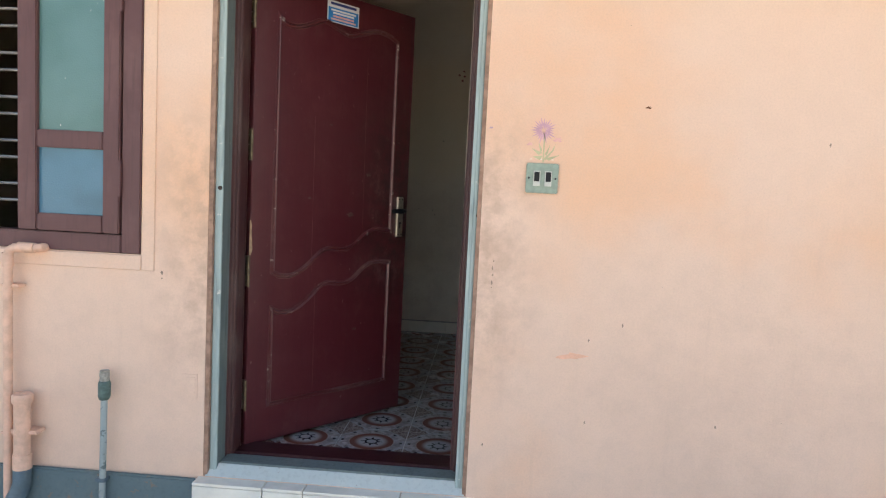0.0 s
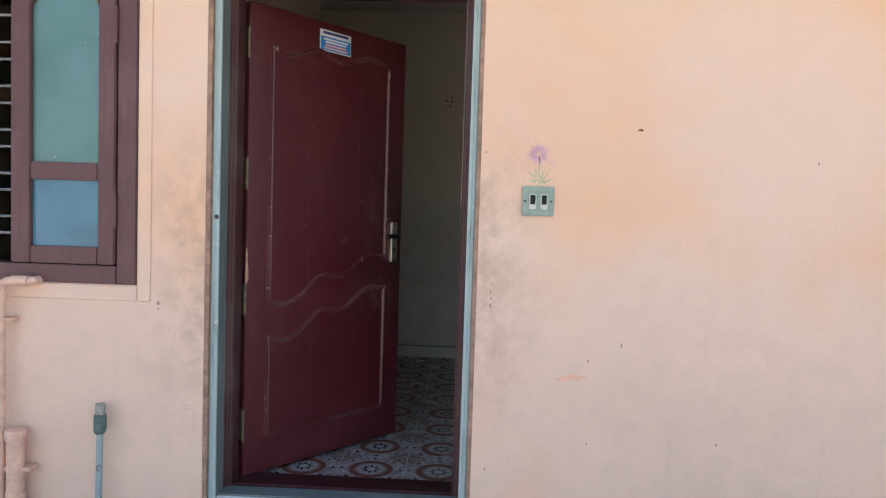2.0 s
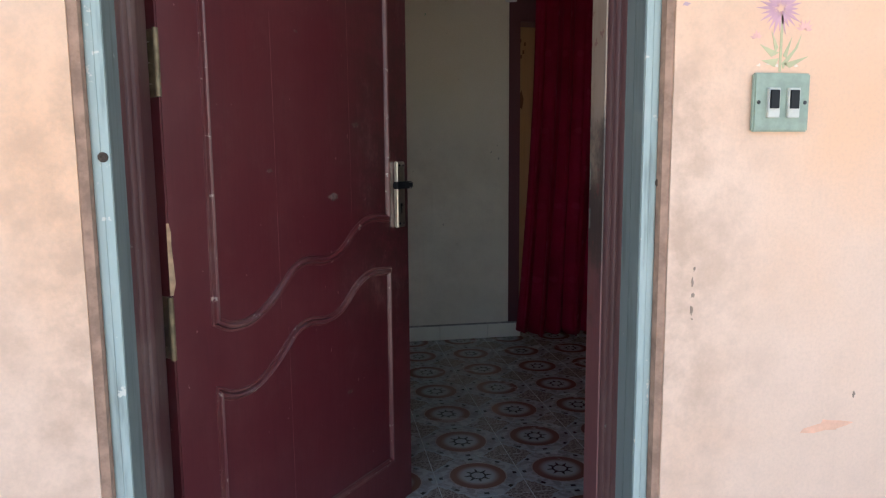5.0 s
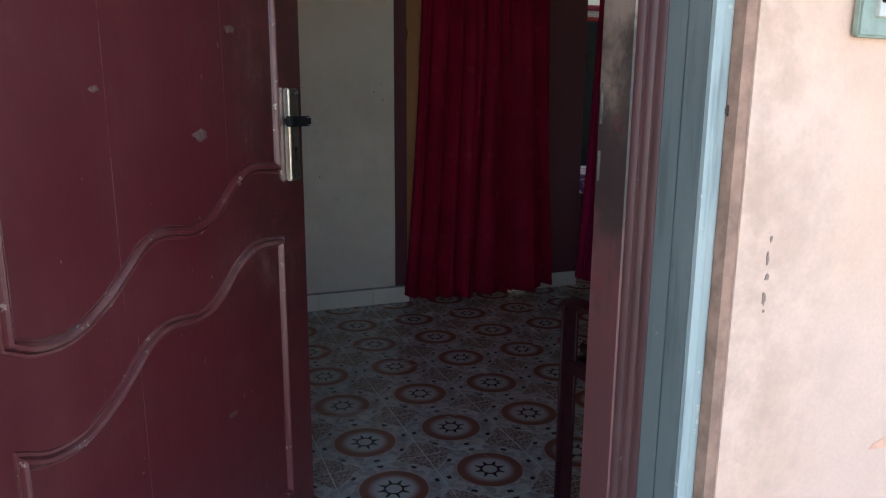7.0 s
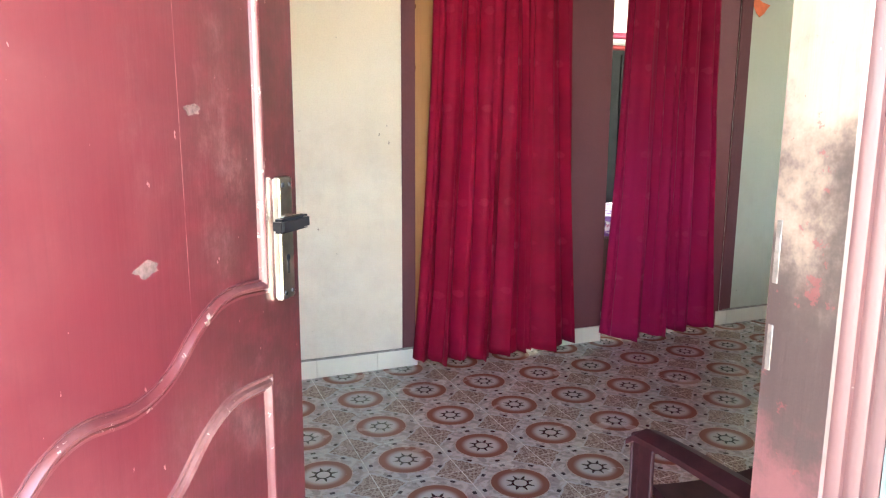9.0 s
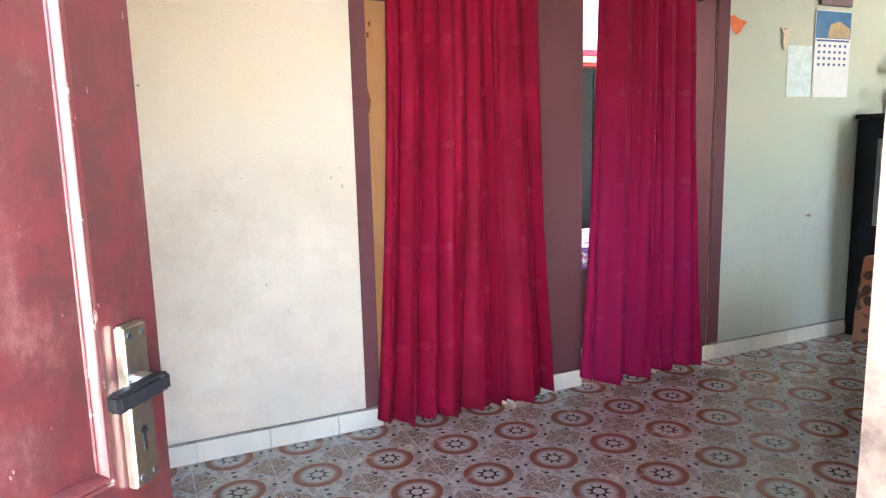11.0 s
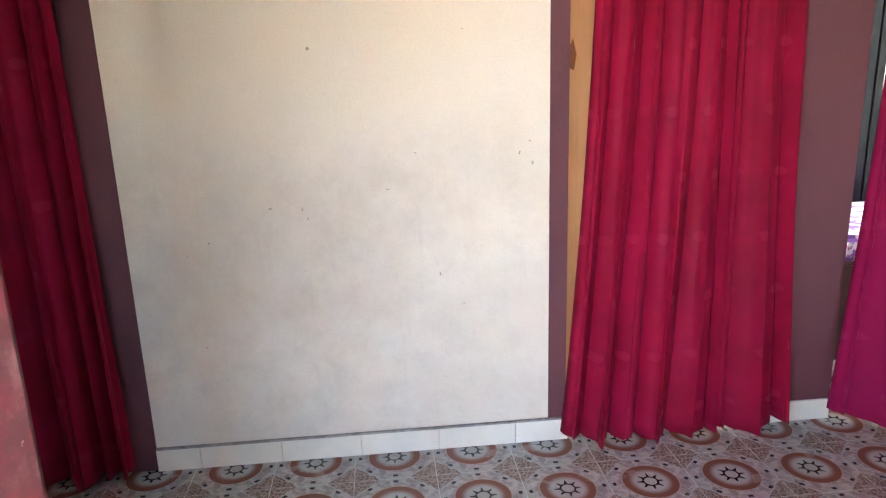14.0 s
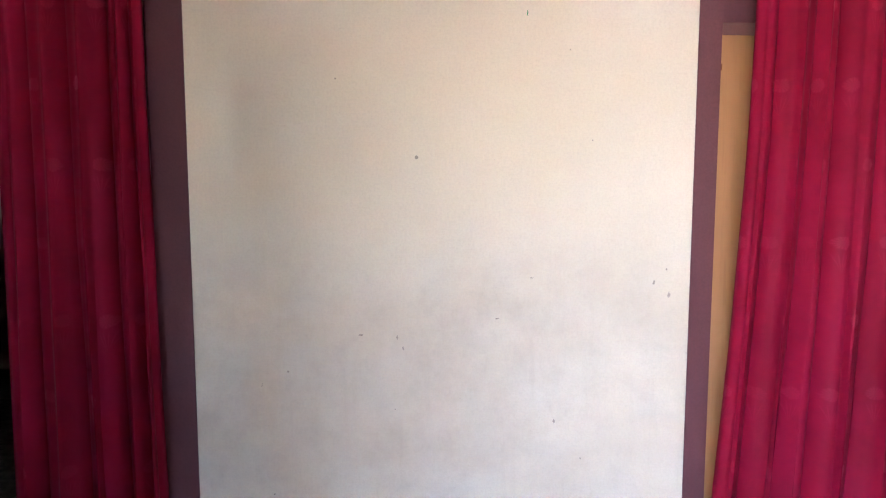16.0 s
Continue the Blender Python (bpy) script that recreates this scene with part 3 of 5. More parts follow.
INNER = [(0.376, 3.014), (0.338, 3.014), (0.335, 3.018), (0.333, 3.025), (0.329, 3.025), (0.324, 3.030), (0.323, 3.036), (0.318, 3.036), (0.313, 3.042), (0.312, 3.05), (0.312, 3.12), (0.376, 3.12)]
outer_frame = thing("door_frame_outer", "weathered blue-green wooden outer door frame with flaking paint", "door frame", kind="structure")
inner_frame = thing("door_frame_inner", "moulded maroon wooden door frame, worn to bare wood at the lock", "door frame", kind="structure")
for mirror in (False, True):
    part("post", extrude([(0.337, 2.934), (0.378, 2.934), (0.378, 2.973), (0.337, 2.973)], -0.03, 2.072, mirror), BLUE, outer_frame)
    part("post", extrude([(0.338, 2.977), (0.378, 2.977), (0.378, 3.013), (0.338, 3.013)], -0.03, 2.072, mirror), BLUE, outer_frame)
    part("face", extrude([(0.3375, 2.926), (0.342, 2.924), (0.350, 2.9235), (0.352, 2.925), (0.360, 2.9235), (0.364, 2.924), (0.366, 2.926), (0.366, 2.933), (0.3375, 2.933)], -0.03, 2.0605, mirror), PALEBLUE, outer_frame, "pale flaking front face")
    part("edge_filler", extrude([(0.3665, 2.906), (0.3815, 2.903), (0.3815, 2.933), (0.3665, 2.933)], -0.03, 2.074, mirror), FILLER, outer_frame, "brown unpainted mortar edge")
    part("jamb", extrude(INNER, 0.0, 2.03, mirror), JAMB, inner_frame)
    if not mirror:
        part("rebate_face", extrude([(0.3085, 3.048), (0.3115, 3.046), (0.3115, 3.121), (0.3085, 3.121)], 0.023, 2.0, mirror), WORNJAMB, inner_frame, "face rubbed to bare wood and black grease")
x0, x1 = 2 * CX - 0.336, 0.336
part("head", laid([(2.031, 2.934), (2.072, 2.934), (2.072, 2.973), (2.031, 2.973)], x0, x1, 0), JAMB, outer_frame)
part("head", laid([(2.032, 2.977), (2.072, 2.977), (2.072, 3.013), (2.032, 3.013)], x0, x1, 0), JAMB, outer_frame)
part("face", laid([(2.0315, 2.926), (2.036, 2.924), (2.057, 2.924), (2.060, 2.926), (2.060, 2.933), (2.0315, 2.933)], x0, x1, 0), PALEBLUE, outer_frame, "pale flaking front face")
part("head", laid([(s + 0.004, y) for s, y in INNER], 2 * CX - 0.311, 0.311, 1.69), JAMB, inner_frame)
for x, z in ((0.357, 1.06), (-0.645, 1.115)):
    part("knot", lathe(bmesh.new(), [(0.009, 0), (0.008, 0.003), (0.004, 0.003), (0.003, 0.001)], (x + 0.014, 2.924, z), "Y", 9), RUSTY, outer_frame, "dark split knot in the wood")
for z0, z1 in ((0.955, 1.0), (1.04, 1.10)):
    part("strike_plate", boxed(0.3070, 0.3084, 3.111, 3.117, z0, z1, bevel=0.0005, seg=1), PLATED, inner_frame, "small worn steel strike plate")
sill = thing("door_sill", "painted wooden door sill, maroon inside and blue outside", "sill", (0, 3.04, 0), kind="structure")
part("inner_sill", boxed(2 * CX - 0.31, 0.31, 0.005, 0.134, -0.28, 0.022, bevel=0.004), MAROON, sill)
part("outer_sill", boxed(2 * CX - 0.336, 0.336, -0.09, 0.002, -0.28, 0.014, bevel=0.004), BLUE, sill)
part("cement_lip", laid([(-0.027, 2.902 - 3.04), (0.008, 2.948 - 3.04), (-0.2, 2.948 - 3.04)], 2 * CX - 0.375, 0.375, 0), CEMENT, sill, "pale blue washed cement lip")

# ---- the door ----
door = thing("door_1", "half-open maroon panelled door with wavy raised mouldings", "door", (-0.578, 3.125, 0), 50.65, kind="structure")
W, H0, H1 = 0.90, 0.014, 2.003
part("leaf", boxed(0, W, 0, 0.036, H0, H1, bevel=0.003), LEAFPAINT, door)


def smooth_line(pts, n):
    """Points along a smooth curve through pts (rising first coordinate)."""
    out = []
    for i in range(len(pts) - 1):
        p = [pts[max(0, min(len(pts) - 1, i + k))] for k in (-1, 0, 1, 2)]
        for k in range(n):
            t = k / n
            out.append(tuple(0.5 * (2 * p[1][c] + (p[2][c] - p[0][c]) * t + (2 * p[0][c] - 5 * p[1][c] + 4 * p[2][c] - p[3][c]) * t * t + (3 * p[1][c] - p[0][c] - 3 * p[2][c] + p[3][c]) * t ** 3) for c in (0, 1)))
    return out + [pts[-1]]


WAVE = [(0.0, -0.006), (0.06, -0.024), (0.15, -0.024), (0.24, 0.004), (0.31, 0.040), (0.375, 0.075), (0.45, 0.089), (0.56, 0.081), (0.655, 0.099), (0.76, 0.152), (0.86, 0.176), (1.0, 0.170)]
TOPWAVE = [(0.0, 0.0), (0.06, -0.028), (0.18, -0.018), (0.33, 0.025), (0.44, 0.012), (0.55, -0.008), (0.66, 0.012), (0.80, 0.042), (0.92, 0.035), (1.0, 0.012)]
U0, U1 = 0.112, 0.786
PROFILE = [(-0.013, 0.0), (-0.012, 0.004), (-0.008, 0.0045), (-0.006, 0.001), (-0.003, 0.008), (0.002, 0.010), (0.006, 0.007), (0.008, 0.001), (0.011, 0.003), (0.012, 0.0)]


def loop_of(bottom, top):
    return [(U0 + s * (U1 - U0), z) for s, z in bottom] + [(U0 + s * (U1 - U0), z) for s, z in top[::-1]]


upper = loop_of([(s, 0.767 + z) for s, z in smooth_line(WAVE, 5)], [(s, 1.842 + z) for s, z in smooth_line(TOPWAVE, 5)])
lower = loop_of([(0, 0.176), (1, 0.176)], [(s, 0.606 + z) for s, z in smooth_line(WAVE, 5)])
for ring in (upper, lower):
    part("moulding", bead(bmesh.new(), ring, PROFILE, True, 0.0005), MOULD, door, "raised half-round moulding with rubbed edges")
for z in (0.172, 0.705, 1.233, 1.770):
    hinge = part("hinge", boxed(-0.003, 0.0, 0.004, 0.034, z, z + 0.13, bevel=0.0008, seg=1), STEEL if z < 0.9 else BRASS, door, "worn metal butt hinge")
    part("knuckle", tube([(-0.006, -0.004, z), (-0.006, -0.004, z + 0.13)], 0.006, 10), BRASS, hinge)
    for k in range(3):
        part("screw", lathe(bmesh.new(), [(0.004, 0), (0.003, 0.001)], (-0.0045, 0.02, z + 0.025 + 0.04 * k), "Z", 8), STEEL, hinge)
part("split", plate(bmesh.new(), [(-0.004, 0.838), (0.004, 0.838), (0.011, 0.862), (0.008, 0.90), (0.005, 0.94), (0.006, 0.965), (0.001, 0.985), (-0.004, 0.985)], -0.0005, 0.0012), WOODRAW, door, "bare splintered wood above the lower hinge")
handle = part("handle_plate", boxed(0.820, 0.862, -0.014, 0.0, 0.905, 1.105, bevel=0.003), STEEL, door, "scuffed steel lever-handle plate")
for z in (0.917, 1.093):
    for u in (0.830, 0.852):
        part("screw", lathe(bmesh.new(), [(0.0042, 0.0), (0.0036, 0.0016)], (u, -0.014, z), "Y", 10), IRON, handle)
part("keyhole", boxed(0.838, 0.843, -0.0148, -0.0138, 0.948, 0.972), BLACK, handle)
part("keyhole", lathe(bmesh.new(), [(0.0055, 0.0), (0.0055, 0.0008)], (0.8405, -0.014, 0.974), "Y", 12), BLACK, handle)
part("spindle", tube([(0.841, -0.01, 1.035), (0.841, -0.048, 1.035)], [0.012, 0.009], 14), STEEL, handle)
part("lever", boxed(0.766, 0.853, -0.050, -0.030, 1.024, 1.046, bevel=0.004), BLACK, handle, "black lever")
for u, z, s in ((0.53, 1.013, 0.034), (0.633, 1.205, 0.026), (0.293, 1.085, 0.016), (0.40, 1.42, 0.012), (0.58, 0.46, 0.02)):
    loop = [(u + 0.6 * s * math.cos(a) * (1 + 0.22 * math.sin(5 * a + 9 * u)), z + 0.28 * s * math.sin(a) * (1 + 0.25 * math.cos(4 * a + 7 * z))) for a in [k * math.pi / 11 for k in range(22)]]
    part("scuff", plate(bmesh.new(), loop, 0.0005, 0.0009), SCUFF, door, "pale rubbed scuff in the paint")

sticker = thing("door_sticker", "small blue and white notice sticker on the door", "sticker", (-0.578, 3.125, 0), 50.65)
part("sheet", boxed(0.355, 0.535, -0.0016, -0.0002, 1.874, 1.968), PAPER, sticker)
part("blue_field", boxed(0.360, 0.530, -0.0022, -0.0014, 1.878, 1.938), tint("sticker_blue", (0.02, 0.22, 0.55)), sticker, "blue lower field")
part("blue_field", boxed(0.372, 0.518, -0.0022, -0.0014, 1.950, 1.961), tint("sticker_navy", (0.03, 0.05, 0.20)), sticker, "dark blue heading")
for z, a, b, mat in ((1.927, 0.375, 0.515, PAPER), (1.915, 0.385, 0.505, PAPER), (1.901, 0.385, 0.505, tint("sticker_pink", (0.75, 0.40, 0.38))), (1.888, 0.375, 0.515, tint("sticker_rose", (0.75, 0.45, 0.42)))):
    part("text_line", boxed(a, b, -0.0030, -0.0018, z - 0.004, z + 0.004), mat, sticker)

# ---- window in the front ----
window = thing("window_1", "maroon wooden window with a shut blue-glass sash and iron bars", "window", kind="structure")
FY0, FY1 = 2.893, 2.985
part("frame", boxed(-1.008, -0.932, FY0, FY1, 0.842, 2.108, bevel=0.004), WINDOWPAINT, window)
# Left member is out of view, set close in to limit the light entering.
part("frame", boxed(-1.698, -1.622, FY0, FY1, 0.842, 2.108, bevel=0.004), WINDOWPAINT, window)
part("frame", boxed(-1.621, -1.009, FY0, FY1, 0.842, 0.912, bevel=0.004), WINDOWPAINT, window)
part("frame", boxed(-1.621, -1.009, FY0, FY1, 2.042, 2.108, bevel=0.004), WINDOWPAINT, window)
sash = part("sash", boxed(-1.080, -1.014, 2.885, 2.918, 0.917, 2.037, bevel=0.004), WINDOWPAINT, window)
SASH = [(-1.424, -1.346, 0.917, 2.037), (-1.345, -1.081, 0.917, 0.983), (-1.345, -1.081, 1.238, 1.306), (-1.345, -1.081, 1.955, 2.037)]
for a, b, c, d in SASH:
    part("rail", boxed(a, b, 2.886, 2.917, c, d, bevel=0.004), WINDOWPAINT, sash)
for side in (-1, 1):
    ex = -1.213 + side * 0.132
    arch = [(ex, 1.955), (ex, 1.895)] + [(-1.213 + side * 0.132 * math.cos(a), 1.895 + 0.055 * math.sin(a)) for a in [k * math.pi / 16 for k in range(1, 8)]] + [(-1.213 + side * 0.02, 1.955)]
    part("arch_corner", plate(bmesh.new(), arch, 2.915, 0.028), WINDOWPAINT, sash)
part("pane", boxed(-1.348, -1.078, 2.904, 2.909, 1.300, 1.960), GLASS, sash, "blue-green pinhead glass pane")
part("pane", boxed(-1.348, -1.078, 2.904, 2.909, 0.980, 1.242), BLUEGLASS, sash, "blue pinhead glass pane")
for z in (1.06, 1.76):
    part("hinge", boxed(-1.016, -1.006, 2.880, 2.895, z, z + 0.14, bevel=0.002), WINDOWPAINT, sash)
BAR = plain("grey_iron_bar", (0.28, 0.28, 0.28), 0.45, 0.5, 0.2)
for k in range(6):
    for dz in (0.0, 0.066):
        z = 1.025 + 0.171 * k + dz
        part("bar", tube([(-1.621, 2.97, z), (-1.009, 2.97, z)], 0.006, 8), BAR, window)
ring = bmesh.new()
for a, b, c, d in ((-0.927, -0.875, 0.778, 2.172), (-1.755, -1.703, 0.778, 2.172), (-1.701, -0.929, 0.778, 0.836), (-1.701, -0.929, 2.114, 2.172)):
    box(ring, a, b, 2.8945, 2.902, c, d, bevel=0.003, seg=1)
single("window_border", ring, FACADE, "raised peach plaster border round the window", "trim", kind="structure")

# ---- fittings on the house front ----
pipe = thing("drain_pipe", "thin peach-painted pipe with an elbow under the window", "pipe", (-1.437, 2.85, -0.33))
part("tube", tube([(0, 0, 0.0), (0, 0, 1.14), (0.006, 0, 1.165), (0.025, 0, 1.175), (0.105, 0, 1.178), (0.118, 0.01, 1.178), (0.122, 0.048, 1.178)], 0.017, 14), PEACHPIPE, pipe)
part("socket", tube([(0.045, 0, 1.178), (0.11, 0, 1.178)], 0.0205, 14), PEACHPIPE, pipe)
part("socket", tube([(0, 0, 1.10), (0, 0, 1.155)], 0.0205, 14), PEACHPIPE, pipe)
for z in (0.43, 1.02):
    part("clip", boxed(-0.03, 0.045, -0.004, 0.045, z, z + 0.012, bevel=0.002), PEACHPIPE, pipe)
waste = thing("waste_pipe", "stout capped peach pipe with a blue-grey bend at its foot", "pipe", (-1.375, 2.845, -0.33))
part("tube", tube([(0, 0, 0.30), (0, 0, 0.58)], 0.031, 18), PEACHPIPE, waste)
part("collar", tube([(0, 0, 0.30), (0, 0, 0.36)], 0.035, 18), PEACHPIPE, waste)
part("cap", lathe(bmesh.new(), [(0.036, 0.565), (0.038, 0.575), (0.038, 0.595), (0.034, 0.602), (0.012, 0.602), (0.011, 0.606)], (0, 0, 0), "Z", 20), PEACHPIPE, waste)
part("bend", tube([(0, 0, 0.31), (0, 0, 0.24), (-0.012, -0.004, 0.20), (-0.035, -0.01, 0.16), (-0.045, -0.012, 0.10), (-0.045, -0.012, 0.0)], 0.034, 18), BLUEPIPE, waste, "blue-grey bend")
part("clip", boxed(-0.045, 0.06, -0.006, 0.05, 0.44, 0.455, bevel=0.002), PEACHPIPE, waste)
riser = thing("water_pipe", "thin flaking white and teal water pipe with a threaded end", "pipe", (-1.052, 2.85, -0.33))
part("tube", tube([(0, 0, 0), (0.008, 0, 0.66)], 0.0125, 14), TEALPIPE, riser)
part("coupling", tube([(0.007, 0, 0.60), (0.007, 0, 0.612), (0.008, 0, 0.618), (0.008, 0, 0.665), (0.008, 0, 0.675)], [0.017, 0.023, 0.024, 0.024, 0.020], 10), TEAL, riser, "dark teal coupling")
part("thread", tube([(0.008, 0, 0.675), (0.008, 0, 0.682), (0.008, 0, 0.689), (0.008, 0, 0.696), (0.008, 0, 0.716)], [0.017, 0.019, 0.017, 0.019, 0.018], 12), GREYZINC, riser, "grey threaded end")
part("clip", boxed(-0.02, 0.02, -0.016, 0.045, 0.27, 0.285, bevel=0.002), BLUEPIPE, riser)

switch = thing("switch_board", "grey-green square switch plate with two black rocker switches", "switch", (0.599, 2.899, 1.211))
part("plate", boxed(-0.059, 0.059, -0.012, 0.0, -0.055, 0.055, bevel=0.003), SWITCHGREEN, switch)
ROCKER = tint("white_switch_surround", (0.56, 0.56, 0.50), 0.4)
for u in (-0.02, 0.022):
    rocker = part("switch", boxed(u - 0.0125, u + 0.0125, -0.018, -0.011, -0.029, 0.027, bevel=0.001), ROCKER, switch, "white switch surround")
    part("rocker", boxed(u - 0.0095, u + 0.0095, -0.021, -0.016, -0.012, 0.023, bevel=0.001), BLACK, rocker, "black rocker")
for u in (-0.049, 0.049):
    part("screw", lathe(bmesh.new(), [(0.004, 0), (0.003, 0.0015)], (u, -0.012, 0.0), "Y", 10), IRON, switch)

lamp = thing("wall_bulb", "white bulb in a bakelite holder on a peach square board", "lamp", (0.596, 2.899, 2.047))
part("board", boxed(-0.058, 0.058, -0.010, 0.0, -0.06, 0.06, bevel=0.002), FACADE, lamp, "square board painted with the wall")
part("rose", lathe(bmesh.new(), [(0.036, 0.0), (0.036, 0.012), (0.030, 0.020), (0.016, 0.024)], (0, -0.010, 0.010), "Y"), PORCELAIN, lamp)
part("holder", tube([(0, -0.026, 0.012), (0.003, -0.045, 0.0), (0.007, -0.058, -0.020), (0.009, -0.064, -0.032)], [0.020, 0.019, 0.019, 0.0215], 18), PORCELAIN, lamp)
ball = bmesh.new()
bmesh.ops.create_uvsphere(ball, u_segments=24, v_segments=14, radius=0.029, matrix=Matrix.Translation((0.013, -0.080, -0.058)))
part("bulb", ball, BULB, lamp, "unlit white glass bulb")

flower = thing("painted_flower", "faded purple flower with green leaves painted on the wall", "painting", (0.60, 2.8998, 1.375))
LILAC, LEAF = tint("faded_lilac_paint", (0.60, 0.34, 0.40)), tint("faded_green_paint", (0.50, 0.47, 0.28))
PINKP = tint("faded_pink_paint", (0.74, 0.42, 0.38))


def petals(cx, cz, n, length, wide, mat, a0=0.0, a1=2 * math.pi):
    for k in range(n):
        a = a0 + (a1 - a0) * k / n
        l = length * (0.75 + 0.25 * ((k * 7) % 5) / 4)
        d, s = (math.cos(a), math.sin(a)), (-math.sin(a), math.cos(a))
        pts = [(cx + d[0] * r * l + s[0] * w * wide, cz + d[1] * r * l + s[1] * w * wide) for r, w in ((0.12, 0), (0.5, 0.5), (1, 0), (0.5, -0.5))]
        part("petal", plate(bmesh.new(), pts, 0.0, 0.0006 + 0.0001 * (k % 3)), mat, flower)


petals(-0.005, 0.012, 24, 0.052, 0.0065, LILAC)
petals(0.048, -0.028, 7, 0.024, 0.006, PINKP, 0.2, 3.3)
petals(-0.052, -0.045, 5, 0.016, 0.006, PINKP, 0.6, 3.4)
for pts in ([(-0.003, 0.0), (0.002, 0.0), (0.002, -0.105), (-0.003, -0.105)], [(0.002, -0.09), (0.03, -0.06), (0.042, -0.035), (0.035, -0.06), (0.006, -0.10)], [(-0.004, -0.07), (-0.045, -0.055), (-0.02, -0.078)], [(0.004, -0.075), (0.022, -0.04), (0.012, -0.08)], [(0.006, -0.09), (0.06, -0.075), (0.02, -0.098)], [(-0.006, -0.06), (-0.022, -0.03), (-0.012, -0.07)], [(-0.004, -0.08), (-0.04, -0.085), (-0.012, -0.097)]):
    part("leaf", plate(bmesh.new(), pts, 0.0, 0.0007), LEAF, flower, "green stem or leaf")

RUST, CHIP = tint("rust_brown", (0.16, 0.06, 0.025), 0.9), tint("chipped_plaster", (0.30, 0.22, 0.17), 0.9)


def blot(name, x, z, w, h, mat, label, y=2.8998, seed=0, thick=0.0012):
    rng = random.Random(seed)
    loop = [(x + w * math.cos(k * math.pi / 7) * rng.uniform(0.3, 1), z + h * math.sin(k * math.pi / 7) * rng.uniform(0.35, 1)) for k in range(14)]
    single(name, plate(bmesh.new(), loop, y, thick), mat, label, "wall mark")


blot("nail_hole", 0.969, 1.485, 0.014, 0.007, RUST, "small rusty nail hole in the peach wall", seed=2)
for i, (x, z, w, h) in enumerate(((0.438, 0.892, 0.003, 0.006), (0.435, 0.866, 0.003, 0.012), (0.437, 0.840, 0.006, 0.008), (0.435, 0.812, 0.007, 0.012), (0.437, 0.793, 0.003, 0.003), (-0.845, 0.775, 0.006, 0.010), (-0.845, 0.752, 0.004, 0.006))):
    blot("paint_chip", x, z, w, h, CHIP, "chipped spot in the peach plaster", seed=5 + i)
blot("smear", 0.755, 0.548, 0.072, 0.020, tint("orange_smear", (0.79, 0.46, 0.32), 0.8), "faint orange smear on the peach wall", seed=11, thick=0.0006)
for i, (x, z) in enumerate(((0.811, 0.614), (0.816, 0.298), (1.301, 0.316), (0.434, 0.184), (0.933, 0.679), (1.62, 1.38), (-0.30, 2.15), (0.1, 2.16))):
    blot("wall_nick", x, z, 0.004, 0.009, CHIP, "small nick in the peach plaster", seed=20 + i)

patch = bmesh.new()
for x0, x1, z0, z1 in ((-0.756, -0.694, 0.284, 0.380), (-0.748, -0.702, 0.296, 0.368)):
    box(patch, x0, x1, 2.8975 if x0 < -0.75 else 2.8965, 2.8999, z0, z1, bevel=0.001, seg=1)
single("plaster_patch", patch, FACADE, "small squared plaster patch painted over beside the door", "wall mark")
blot("scratch", 0.401, 1.389, 0.013, 0.004, tint("lilac_crayon", (0.55, 0.36, 0.42), 0.9), "faint lilac crayon scratch beside the door frame", seed=81, thick=0.0006)
CHALK = tint("white_chalk", (0.78, 0.66, 0.56), 0.9)
for i, x in enumerate((0.555, 0.575, 0.592, 0.611, 0.634)):
    blot("chalk_mark", x, 1.281 + 0.004 * (i % 2), 0.006, 0.004, CHALK, "small white chalk mark above the switch plate", seed=90 + i, thick=0.0006)

